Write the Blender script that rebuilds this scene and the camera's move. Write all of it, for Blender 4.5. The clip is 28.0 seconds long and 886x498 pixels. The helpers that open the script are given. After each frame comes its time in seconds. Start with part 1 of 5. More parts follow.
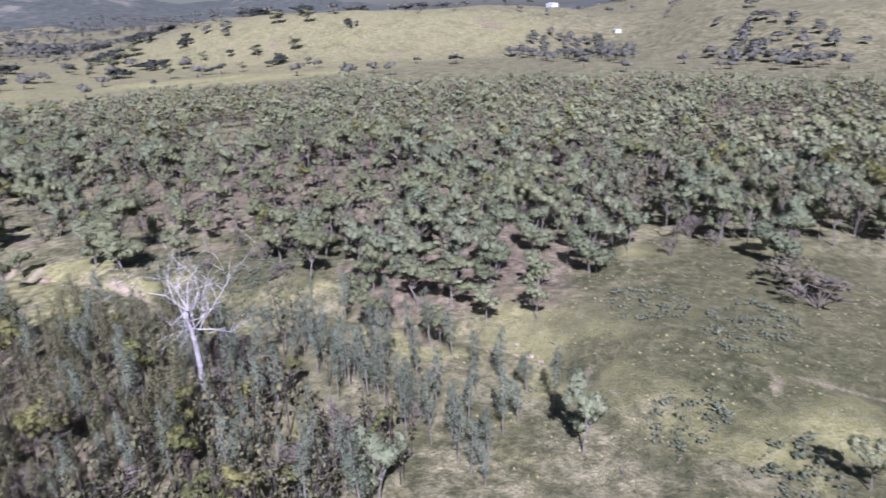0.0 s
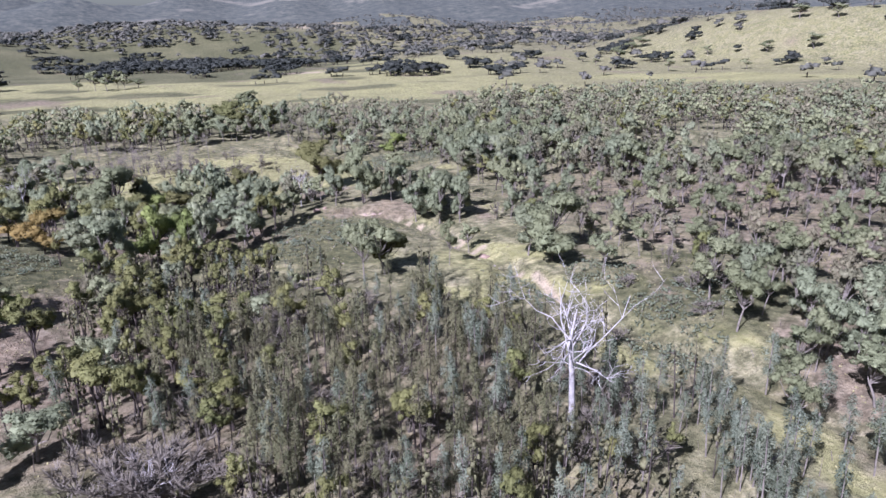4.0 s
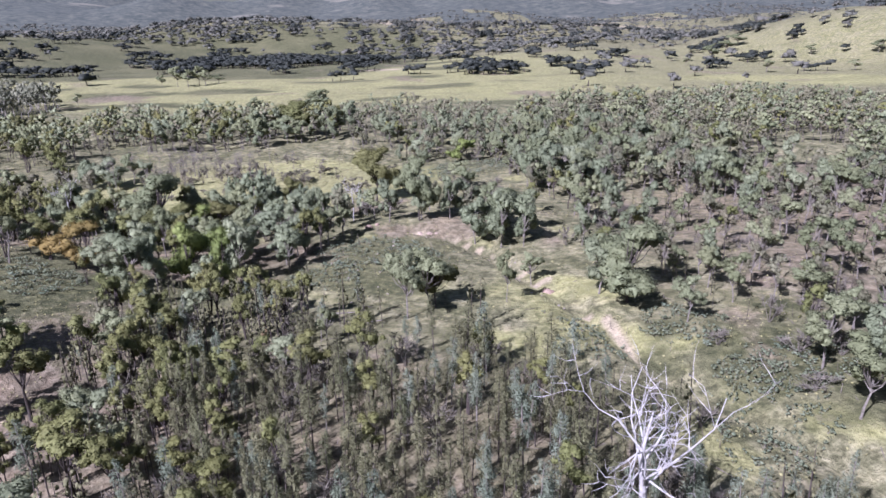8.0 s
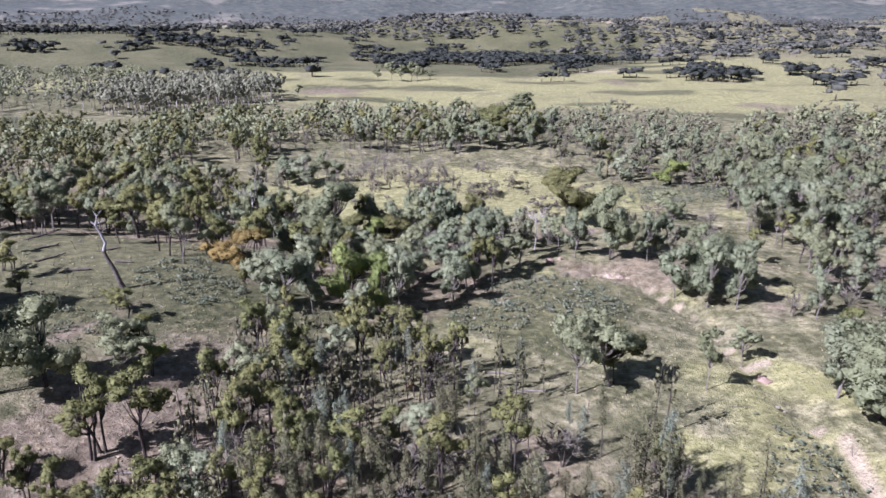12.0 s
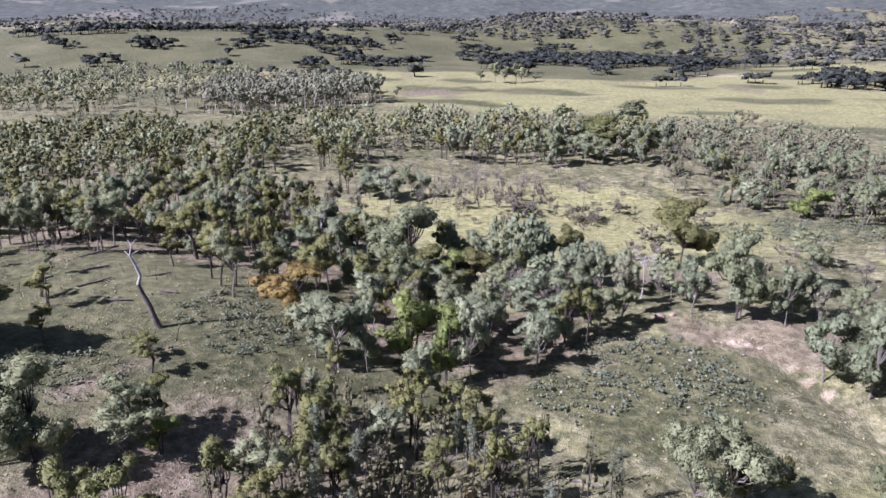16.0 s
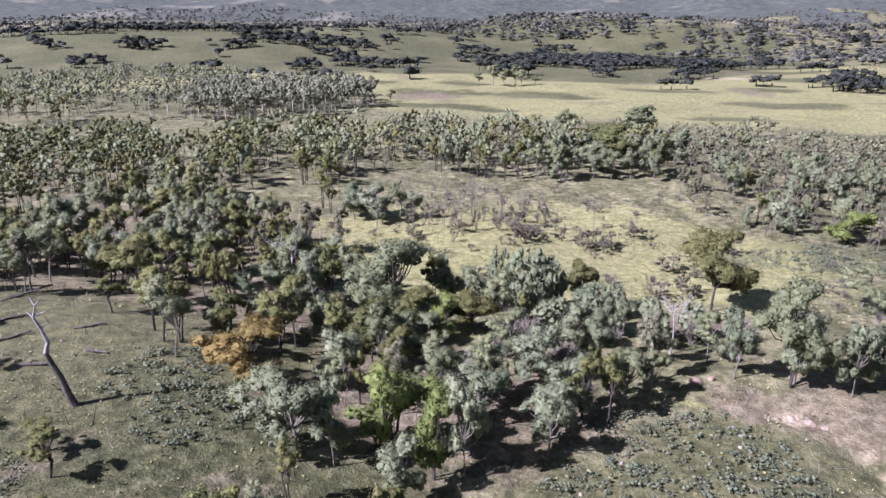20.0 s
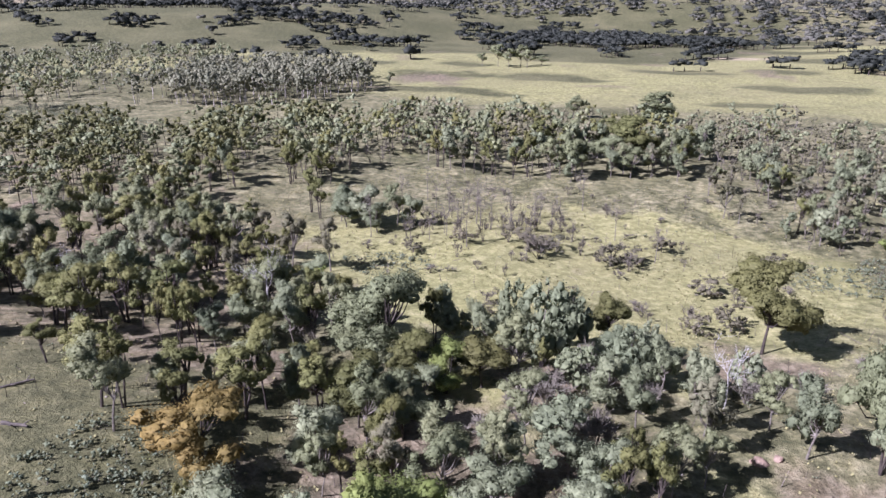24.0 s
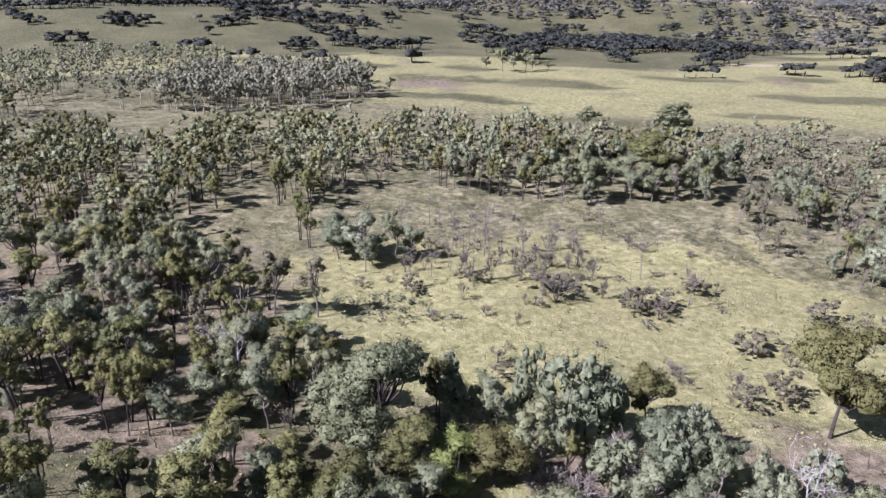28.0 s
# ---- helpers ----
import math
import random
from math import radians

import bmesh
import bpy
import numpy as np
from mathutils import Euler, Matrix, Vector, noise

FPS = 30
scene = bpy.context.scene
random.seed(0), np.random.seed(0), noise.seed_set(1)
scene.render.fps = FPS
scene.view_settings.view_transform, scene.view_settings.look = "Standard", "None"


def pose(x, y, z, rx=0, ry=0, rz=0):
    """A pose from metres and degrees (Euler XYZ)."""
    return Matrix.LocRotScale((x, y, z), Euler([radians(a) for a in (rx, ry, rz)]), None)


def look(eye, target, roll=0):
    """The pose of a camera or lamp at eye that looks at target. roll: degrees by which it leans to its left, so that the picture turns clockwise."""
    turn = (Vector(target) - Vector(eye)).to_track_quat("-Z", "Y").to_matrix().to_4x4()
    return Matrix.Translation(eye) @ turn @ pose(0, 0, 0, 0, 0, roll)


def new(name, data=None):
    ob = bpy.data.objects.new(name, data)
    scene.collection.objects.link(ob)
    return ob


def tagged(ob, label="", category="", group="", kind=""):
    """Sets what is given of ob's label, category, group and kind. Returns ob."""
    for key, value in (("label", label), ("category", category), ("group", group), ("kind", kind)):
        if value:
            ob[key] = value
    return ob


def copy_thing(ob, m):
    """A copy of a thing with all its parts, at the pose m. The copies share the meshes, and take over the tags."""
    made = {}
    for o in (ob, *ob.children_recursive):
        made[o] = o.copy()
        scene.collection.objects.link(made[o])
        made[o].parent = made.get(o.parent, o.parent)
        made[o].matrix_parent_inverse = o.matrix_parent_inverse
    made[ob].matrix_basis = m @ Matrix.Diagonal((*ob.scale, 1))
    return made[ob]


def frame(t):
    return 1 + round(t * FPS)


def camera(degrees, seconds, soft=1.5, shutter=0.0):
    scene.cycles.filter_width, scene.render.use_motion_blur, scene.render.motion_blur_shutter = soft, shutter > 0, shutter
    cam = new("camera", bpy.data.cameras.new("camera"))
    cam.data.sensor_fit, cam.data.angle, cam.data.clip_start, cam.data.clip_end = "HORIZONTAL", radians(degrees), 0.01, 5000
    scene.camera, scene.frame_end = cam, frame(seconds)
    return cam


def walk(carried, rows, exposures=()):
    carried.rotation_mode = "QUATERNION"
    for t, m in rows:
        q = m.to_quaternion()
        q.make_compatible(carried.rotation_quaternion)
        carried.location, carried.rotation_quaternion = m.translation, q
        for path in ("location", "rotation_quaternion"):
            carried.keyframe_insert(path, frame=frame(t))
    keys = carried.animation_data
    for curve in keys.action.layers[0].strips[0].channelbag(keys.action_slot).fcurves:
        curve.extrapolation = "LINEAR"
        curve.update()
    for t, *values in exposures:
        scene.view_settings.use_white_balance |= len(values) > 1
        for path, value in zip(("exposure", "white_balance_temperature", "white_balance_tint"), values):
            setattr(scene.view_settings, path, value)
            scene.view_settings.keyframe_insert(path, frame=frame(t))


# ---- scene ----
cam = camera(65.2, 28.0, shutter=0.3)
PATH = [
    (0, (-12.517, 2.411, 42.039), (-11.025, 3.578, 41.397), -2.3),
    (0.5, (-10.592, 3.072, 42.062), (-9.293, 4.454, 41.428), -2.0),
    (1, (-8.691, 3.639, 42.023), (-7.589, 5.186, 41.395), -2.0),
    (1.5, (-7.199, 4.623, 42.013), (-6.287, 6.29, 41.387), -1.6),
    (2, (-5.831, 5.291, 42.148), (-5.067, 7.031, 41.524), -1.5),
    (2.5, (-4.473, 6.247, 42.233), (-3.867, 8.05, 41.613), -1.5),
    (3, (-3.206, 7.347, 42.357), (-2.708, 9.182, 41.737), -1.3),
    (3.5, (-1.966, 8.685, 42.349), (-1.53, 10.536, 41.729), -1.3),
    (5.5, (2.188, 15.499, 42.44), (2.619, 17.349, 41.814), -1.3),
    (6.5, (3.748, 19.578, 42.405), (4.18, 21.427, 41.778), -1.3),
    (7, (4.484, 21.987, 42.474), (4.896, 23.841, 41.847), -1.3),
    (7.5, (5.204, 23.905, 42.753), (5.515, 25.778, 42.124), -1.4),
    (8, (5.996, 25.825, 43.128), (6.212, 27.712, 42.5), -1.2),
    (9, (7.157, 30.299, 43.711), (7.23, 32.196, 43.083), -1.1),
    (10, (8.313, 34.97, 44.079), (8.266, 36.868, 43.45), -0.9),
    (11, (8.763, 39.896, 44.058), (8.594, 41.788, 43.431), -0.5),
    (12, (8.936, 44.477, 44.594), (8.594, 46.344, 43.965), -0.2),
    (12.5, (8.88, 47.025, 44.731), (8.442, 48.871, 44.1), -0.2),
    (13, (9.022, 49.626, 44.71), (8.476, 51.444, 44.08), -0.1),
    (13.5, (9.06, 52.412, 44.908), (8.439, 54.206, 44.278), -0.1),
    (15.5, (7.484, 62.779, 45.258), (6.865, 64.573, 44.625), -0.0),
    (17, (5.593, 70.256, 45.164), (4.978, 72.051, 44.532), 0.0),
    (18, (4.314, 75.0, 45.312), (3.701, 76.795, 44.679), 0.1),
    (19, (2.792, 80.14, 45.209), (2.181, 81.935, 44.575), 0.2),
    (20, (1.271, 84.993, 45.144), (0.659, 86.789, 44.512), 0.1),
    (21, (-0.374, 90.089, 45.142), (-0.984, 91.885, 44.508), 0.3),
    (21.5, (-1.272, 92.367, 45.301), (-1.881, 94.164, 44.667), 0.4),
    (23.5, (-4.342, 101.12, 46.134), (-4.953, 102.9, 45.456), 0.2),
    (24, (-5.156, 103.317, 46.365), (-5.765, 105.092, 45.672), 0.2),
    (25, (-6.683, 107.455, 46.658), (-7.292, 109.23, 45.964), 0.3),
    (26, (-8.337, 111.646, 46.904), (-8.946, 113.42, 46.209), 0.4),
    (27, (-9.947, 115.774, 47.026), (-10.556, 117.548, 46.331), 0.5),
    (28, (-11.576, 119.634, 47.305), (-12.184, 121.409, 46.612), 0.7),
]
walk(cam, [(t, look(eye, target, roll)) for t, eye, target, roll in PATH],
     exposures=((0, 1.02, 5360, 30), (3, 1.20, 5360, 29), (8, 1.20, 5380, 28), (13, 1.28, 5470, 28), (21, 1.28, 5560, 28), (28, 1.18, 5630, 28)))


# ---------------------------------------------------------------- light
SUN_DIR = Vector((-0.755, -0.656, 0.88)).normalized()      # towards the sun
world = bpy.data.worlds.new("world")
scene.world = world
world.use_nodes = True
wt = world.node_tree
sky = wt.nodes.new("ShaderNodeTexSky")
sky.sky_type, sky.sun_disc = "NISHITA", False
sky.sun_elevation = math.asin(SUN_DIR.z)
sky.sun_rotation = math.atan2(SUN_DIR.x, SUN_DIR.y)
sky.air_density, sky.dust_density = 1.0, 1.5
wt.links.new(sky.outputs[0], wt.nodes["Background"].inputs[0])
wt.nodes["Background"].inputs[1].default_value = 0.033
sun = new("sun", bpy.data.lights.new("sun", "SUN"))
sun.data.energy, sun.data.angle, sun.data.color = 5.2, radians(0.55), (1.0, 0.958, 0.965)
sun.matrix_world = look(SUN_DIR * 300, (0, 0, 0))

rng = np.random.default_rng(7)


# ---------------------------------------------------------------- small maths
def smooth(a, b, v):
    k = np.clip((v - a) / (b - a), 0, 1)
    return k * k * (3 - 2 * k)


def lump(X, Y, cx, cy, rx, ry, turn=0.0):
    """1 in the middle of a rounded patch of ground, 0 outside it."""
    c, s = math.cos(radians(turn)), math.sin(radians(turn))
    u, v = (X - cx) * c + (Y - cy) * s, -(X - cx) * s + (Y - cy) * c
    return 1 - smooth(0.35, 1.0, np.sqrt((u / rx) ** 2 + (v / ry) ** 2))


def ripple(X, Y, size, seed=0):
    """Cheap smooth noise, about -1 to 1, with lumps of that size."""
    r = np.random.default_rng(seed)
    out = 0
    for _ in range(7):
        a, p, f = r.uniform(0, 6.283), r.uniform(0, 6.283), r.uniform(0.6, 1.6) * 6.283 / (size * 2)
        out = out + np.sin((X * math.cos(a) + Y * math.sin(a)) * f + p)
    return out / 3.2


def inside(X, Y, ring):
    hit = np.zeros(np.shape(X), bool)
    for (x0, y0), (x1, y1) in zip(ring, ring[1:] + ring[:1]):
        if y0 != y1:
            hit ^= ((y0 > Y) != (y1 > Y)) & (X < (x1 - x0) * (Y - y0) / (y1 - y0) + x0)
    return hit


def along(X, Y, line):
    """Distance from a broken line."""
    best = np.full(np.shape(X), 1e9)
    for (x0, y0), (x1, y1) in zip(line, line[1:]):
        dx, dy = x1 - x0, y1 - y0
        k = np.clip(((X - x0) * dx + (Y - y0) * dy) / (dx * dx + dy * dy), 0, 1)
        best = np.minimum(best, np.hypot(X - x0 - k * dx, Y - y0 - k * dy))
    return best


GULLY = [(15, 167), (24, 160), (30, 153), (32.5, 146), (35, 134), (38, 126), (40, 115), (42, 104), (47, 92), (53, 80), (57, 66), (59, 47), (60, 40)]
TRACK = [(30, 78), (40, 66), (47, 56), (52, 44), (62, 24), (70, 0)]


def height(X, Y):
    X, Y = np.asarray(X, float), np.asarray(Y, float)
    R = np.hypot(X, Y)
    z = 0.35 * ripple(X, Y, 22, 3) + 0.8 * ripple(X, Y, 70, 4)
    z = z + 5.0 * lump(X, Y, -85, 128, 75, 60) + 2.5 * lump(X, Y, 105, 115, 80, 70) + 1.2 * lump(X, Y, 22, 168, 24, 14, -20)
    z = z - 1.6 * lump(X, Y, -30, 235, 90, 60)
    g = along(X, Y, GULLY)
    z = z - 1.5 * (1 - smooth(0.6, 3.2, g)) - 0.7 * (1 - smooth(3, 14, g))
    far = smooth(450, 900, R)
    z = z + far * 5 * ripple(X, Y, 260, 5)
    z = z + 30 * lump(X, Y, -640, 900, 520, 420, 20) + 50 * lump(X, Y, 690, 660, 430, 270, -45) + 30 * lump(X, Y, 1000, 1150, 500, 380, -30) + 34 * lump(X, Y, 830, 170, 330, 210, 30) + 10 * lump(X, Y, 300, 1100, 380, 260)
    z = z + 60 * lump(X, Y, 1500, 420, 800, 500, 15) + 24 * lump(X, Y, 60, 1320, 700, 300, 0) + 26 * lump(X, Y, -300, 1500, 600, 420, 0)
    z = z + 30 * smooth(1500, 2400, R)
    bearing = np.arctan2(X, Y)
    tall = 165 - 110 * smooth(0.55, 1.05, bearing) + 30 * np.sin(bearing * 5 + 1) + 22 * np.sin(bearing * 11)
    z = z + tall * smooth(2300, 3900, R + 180 * ripple(X, Y, 420, 8)) * (0.85 + 0.25 * ripple(X, Y, 330, 9))
    return z


def ground_z(x, y):
    return float(height(x, y))


# ---------------------------------------------------------------- materials
def material(name, rough=0.8):
    m = bpy.data.materials.new(name)
    m.use_nodes = True
    b = m.node_tree.nodes["Principled BSDF"]
    b.inputs["Roughness"].default_value = rough
    b.inputs["Specular IOR Level"].default_value = 0.25
    return m, m.node_tree, b


def node(t, kind, **values):
    n = t.nodes.new(kind)
    for key, value in values.items():
        n.inputs[key.replace("_", " ")].default_value = value
    return n


def speckle(t, scale, detail=4.0, rough=0.6, space="Object"):
    """Noise in real-world metres: scale is lumps per metre."""
    pos = t.nodes.new("ShaderNodeNewGeometry").outputs["Position"] if space == "World" else t.nodes.new("ShaderNodeTexCoord").outputs["Object"]
    n = node(t, "ShaderNodeTexNoise", Scale=scale, Detail=detail, Roughness=rough)
    t.links.new(pos, n.inputs["Vector"])
    return n.outputs["Fac"]


def ramp(t, fac, stops):
    r = t.nodes.new("ShaderNodeValToRGB")
    while len(r.color_ramp.elements) < len(stops):
        r.color_ramp.elements.new(0.5)
    for e, (p, c) in zip(r.color_ramp.elements, stops):
        e.position, e.color = p, (*c, 1)
    t.links.new(fac, r.inputs[0])
    return r.outputs[0]


def mix(t, fac, a, b, mode="MIX"):
    n = t.nodes.new("ShaderNodeMix")
    n.data_type, n.blend_type = "RGBA", mode
    for s, v in ((n.inputs["Factor"], fac), (n.inputs["A"], a), (n.inputs["B"], b)):
        if isinstance(v, bpy.types.NodeSocket):
            t.links.new(v, s)
        elif isinstance(v, tuple):
            s.default_value = (*v, 1)
        else:
            s.default_value = v
    return n.outputs["Result"]


def maths(t, op, a, b):
    n = t.nodes.new("ShaderNodeMath")
    n.operation = op
    for s, v in zip(n.inputs, (a, b)):
        if isinstance(v, bpy.types.NodeSocket):
            t.links.new(v, s)
        else:
            s.default_value = v
    return n.outputs[0]


def leaf_material(name, dark, light, odd, shine=0.7, through_light=0.28):
    """Foliage: leaf-to-leaf, tree-to-tree and patch variation, some light passing through."""
    m, t, b = material(name, shine)
    geo = t.nodes.new("ShaderNodeNewGeometry")
    info = t.nodes.new("ShaderNodeObjectInfo")
    dark, light, odd = [tuple(c * 0.90 for c in v) for v in (dark, light, odd)]
    col = ramp(t, geo.outputs["Random Per Island"], ((0.0, tuple(d * 0.58 + l * 0.42 for d, l in zip(dark, light))), (0.7, light), (1.0, tuple(min(1, c * 1.12) for c in light))))
    col = mix(t, maths(t, "MULTIPLY", info.outputs["Random"], 0.55), col, odd)
    own = t.nodes.new("ShaderNodeAttribute")
    own.attribute_name = "tone"
    tone = maths(t, "FRACT", maths(t, "ADD", maths(t, "MULTIPLY", info.outputs["Random"], 7.31), own.outputs["Fac"]), 0.0)
    col = mix(t, 1.0, col, ramp(t, tone, ((0.0, (0.72, 0.76, 0.74)), (0.5, (0.98, 1.0, 0.98)), (1.0, (1.22, 1.20, 1.22)))), "MULTIPLY")
    patch = speckle(t, 0.11, 2.0, 0.5, "World")
    col = mix(t, maths(t, "MULTIPLY", ramp(t, patch, ((0.42, (0, 0, 0)), (0.62, (1, 1, 1)))), 0.5), col, tuple((o * 0.6 + d * 0.4) for o, d in zip(odd, dark)))
    t.links.new(col, b.inputs["Base Color"])
    tr = t.nodes.new("ShaderNodeBsdfTranslucent")
    t.links.new(col, tr.inputs["Color"])
    mx = t.nodes.new("ShaderNodeMixShader")
    mx.inputs[0].default_value = through_light
    t.links.new(b.outputs[0], mx.inputs[1])
    t.links.new(tr.outputs[0], mx.inputs[2])
    t.links.new(mx.outputs[0], t.nodes["Material Output"].inputs[0])
    return m


LEAF_OLIVE = leaf_material("olive_gum_leaves", (0.093, 0.095, 0.034), (0.200, 0.210, 0.078), (0.222, 0.204, 0.072))
LEAF_GREY = leaf_material("grey_green_gum_leaves", (0.092, 0.103, 0.050), (0.282, 0.300, 0.170), (0.266, 0.274, 0.138))
LEAF_BLUE = leaf_material("blue_grey_gum_leaves", (0.103, 0.120, 0.081), (0.268, 0.292, 0.178), (0.252, 0.268, 0.144))
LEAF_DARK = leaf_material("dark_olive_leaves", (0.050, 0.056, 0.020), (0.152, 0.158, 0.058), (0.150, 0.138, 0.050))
LEAF_GREEN = leaf_material("fresh_green_leaves", (0.057, 0.077, 0.022), (0.250, 0.310, 0.090), (0.270, 0.290, 0.090))
LEAF_RUST = leaf_material("rust_brown_leaves", (0.125, 0.088, 0.026), (0.275, 0.190, 0.060), (0.205, 0.178, 0.058))
LEAF_SHRUB = leaf_material("shrub_leaves", (0.093, 0.114, 0.077), (0.226, 0.266, 0.188), (0.224, 0.228, 0.121))
LEAF_SAPLING = leaf_material("sapling_leaves", (0.090, 0.085, 0.046), (0.196, 0.196, 0.098), (0.186, 0.172, 0.094))
# dark trees, with the cloud shadow over their belts put into the colour too
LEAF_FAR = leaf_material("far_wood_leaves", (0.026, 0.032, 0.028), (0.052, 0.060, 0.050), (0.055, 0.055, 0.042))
# distance haze greyed into the leaf colour
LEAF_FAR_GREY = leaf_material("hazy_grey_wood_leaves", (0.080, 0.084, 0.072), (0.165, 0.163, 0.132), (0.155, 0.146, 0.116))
LEAF_DRAB = leaf_material("drab_grey_gum_leaves", (0.080, 0.082, 0.050), (0.225, 0.222, 0.140), (0.235, 0.205, 0.125))
LEAF_BROWN = leaf_material("dull_brown_green_leaves", (0.064, 0.059, 0.039), (0.195, 0.180, 0.121), (0.168, 0.140, 0.090))
LEAF_PALE_BLUE = leaf_material("pale_blue_green_leaves", (0.110, 0.130, 0.090), (0.225, 0.260, 0.185), (0.20, 0.215, 0.135))
LEAF_PALE = leaf_material("pale_gum_leaves", (0.130, 0.135, 0.085), (0.270, 0.268, 0.185), (0.23, 0.225, 0.145))


def bark_material(name, dark, light, rough=0.85):
    m, t, b = material(name, rough)
    col = ramp(t, speckle(t, 1.6, 5.0, 0.65), ((0.3, dark), (0.7, light)))
    t.links.new(col, b.inputs["Base Color"])
    bump = node(t, "ShaderNodeBump", Strength=0.5, Distance=0.03)
    t.links.new(speckle(t, 9.0, 4.0), bump.inputs["Height"])
    t.links.new(bump.outputs[0], b.inputs["Normal"])
    return m


BARK_DARK = bark_material("burnt_bark", (0.025, 0.020, 0.017), (0.091, 0.073, 0.063))
BARK_GREY = bark_material("grey_gum_bark", (0.085, 0.072, 0.060), (0.250, 0.222, 0.190))
BARK_PALE = bark_material("pale_smooth_bark", (0.210, 0.182, 0.161), (0.434, 0.399, 0.364))
BARK_DEAD = bark_material("weathered_white_wood", (0.238, 0.220, 0.210), (0.462, 0.441, 0.420))
TWIG_GREY = bark_material("grey_brown_twigs", (0.080, 0.068, 0.054), (0.190, 0.168, 0.134))
BARK_WEATHERED = bark_material("weathered_grey_wood", (0.154, 0.140, 0.133), (0.406, 0.385, 0.371))
STONE = bark_material("pale_stone", (0.165, 0.142, 0.115), (0.330, 0.290, 0.240))
MOUND = bark_material("ochre_earth", (0.170, 0.120, 0.060), (0.300, 0.225, 0.125))
BANK_ROCK = bark_material("pale_pink_stone", (0.190, 0.140, 0.105), (0.370, 0.290, 0.228))
EARTH_ROCK = bark_material("red_brown_clod", (0.140, 0.091, 0.066), (0.294, 0.217, 0.168))
LOG = bark_material("charred_log", (0.035, 0.029, 0.026), (0.154, 0.130, 0.112))


def ground_material():
    m, t, b = material("pasture_and_litter", 0.95)
    cover = t.nodes.new("ShaderNodeAttribute")
    cover.attribute_name = "cover"
    split = t.nodes.new("ShaderNodeSeparateColor")
    t.links.new(cover.outputs["Color"], split.inputs[0])
    grit, tuft, patch, wide = speckle(t, 2.6, 5.0, 0.7), speckle(t, 0.65, 4.0, 0.65), speckle(t, 0.13, 4.0, 0.6), speckle(t, 0.016, 4.0, 0.6)
    dry = ramp(t, tuft, ((0.37, (0.104, 0.097, 0.050)), (0.50, (0.192, 0.177, 0.098)), (0.64, (0.295, 0.266, 0.162))))
    green = ramp(t, tuft, ((0.37, (0.180, 0.174, 0.070)), (0.52, (0.258, 0.246, 0.106)), (0.64, (0.335, 0.312, 0.152))))
    earth = ramp(t, tuft, ((0.37, (0.098, 0.075, 0.050)), (0.52, (0.172, 0.137, 0.094)), (0.64, (0.245, 0.200, 0.142))))
    sand = ramp(t, grit, ((0.3, (0.260, 0.208, 0.138)), (0.6, (0.390, 0.325, 0.225))))
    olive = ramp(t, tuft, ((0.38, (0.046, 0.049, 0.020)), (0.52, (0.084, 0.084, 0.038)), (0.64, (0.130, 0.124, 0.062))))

    def edge(channel, k=0.55):
        v = maths(t, "ADD", channel, maths(t, "MULTIPLY", maths(t, "SUBTRACT", patch, 0.5), k))
        v = maths(t, "ADD", v, maths(t, "MULTIPLY", maths(t, "SUBTRACT", tuft, 0.5), k * 0.8))
        return ramp(t, v, ((0.32, (0, 0, 0)), (0.68, (1, 1, 1))))

    col = mix(t, ramp(t, patch, ((0.40, (0, 0, 0)), (0.66, (1, 1, 1)))), dry, olive)
    col = mix(t, edge(split.outputs[1]), col, green)
    # dark olive cover, including the far band of painted cloud shade
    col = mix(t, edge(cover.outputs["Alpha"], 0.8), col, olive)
    col = mix(t, edge(split.outputs[0]), col, earth)
    col = mix(t, edge(split.outputs[2], 0.35), col, sand)
    plain = maths(t, "SUBTRACT", 1.0, maths(t, "MULTIPLY", split.outputs[1], 0.7))
    col = mix(t, maths(t, "MULTIPLY", ramp(t, wide, ((0.42, (0, 0, 0)), (0.66, (1, 1, 1)))), 0.4), col, (0.190, 0.172, 0.090))
    mid = speckle(t, 0.045, 5.0, 0.65)
    col = mix(t, maths(t, "MULTIPLY", ramp(t, mid, ((0.50, (0, 0, 0)), (0.66, (1, 1, 1)))), maths(t, "MULTIPLY", plain, 0.5)), col, olive)
    clump = speckle(t, 0.34, 5.0, 0.7)
    col = mix(t, maths(t, "MULTIPLY", plain, 0.6), col, ramp(t, clump, ((0.40, (0.50, 0.53, 0.48)), (0.50, (1.0, 1.0, 1.0)), (0.62, (1.30, 1.26, 1.18)))), "MULTIPLY")
    col = mix(t, 0.5, col, ramp(t, grit, ((0.25, (0.55, 0.55, 0.55)), (0.75, (1.35, 1.35, 1.35)))), "MULTIPLY")
    t.links.new(col, b.inputs["Base Color"])
    bump = node(t, "ShaderNodeBump", Strength=0.9, Distance=0.25)
    t.links.new(maths(t, "ADD", grit, tuft), bump.inputs["Height"])
    t.links.new(bump.outputs[0], b.inputs["Normal"])
    return m


def range_material():
    """Wooded country kilometres away, haze greyed into its colours, with pale paddocks between the woods."""
    m, t, b = material("wooded_range", 1.0)
    wood = ramp(t, speckle(t, 0.035, 6.0, 0.75), ((0.36, (0.036, 0.044, 0.040)), (0.52, (0.068, 0.074, 0.062)), (0.68, (0.112, 0.112, 0.086))))
    open_land = ramp(t, speckle(t, 0.0035, 5.0, 0.6), ((0.58, (0, 0, 0)), (0.64, (1, 1, 1))))
    t.links.new(mix(t, maths(t, "MULTIPLY", open_land, 0.6), wood, (0.190, 0.175, 0.135)), b.inputs["Base Color"])
    return m


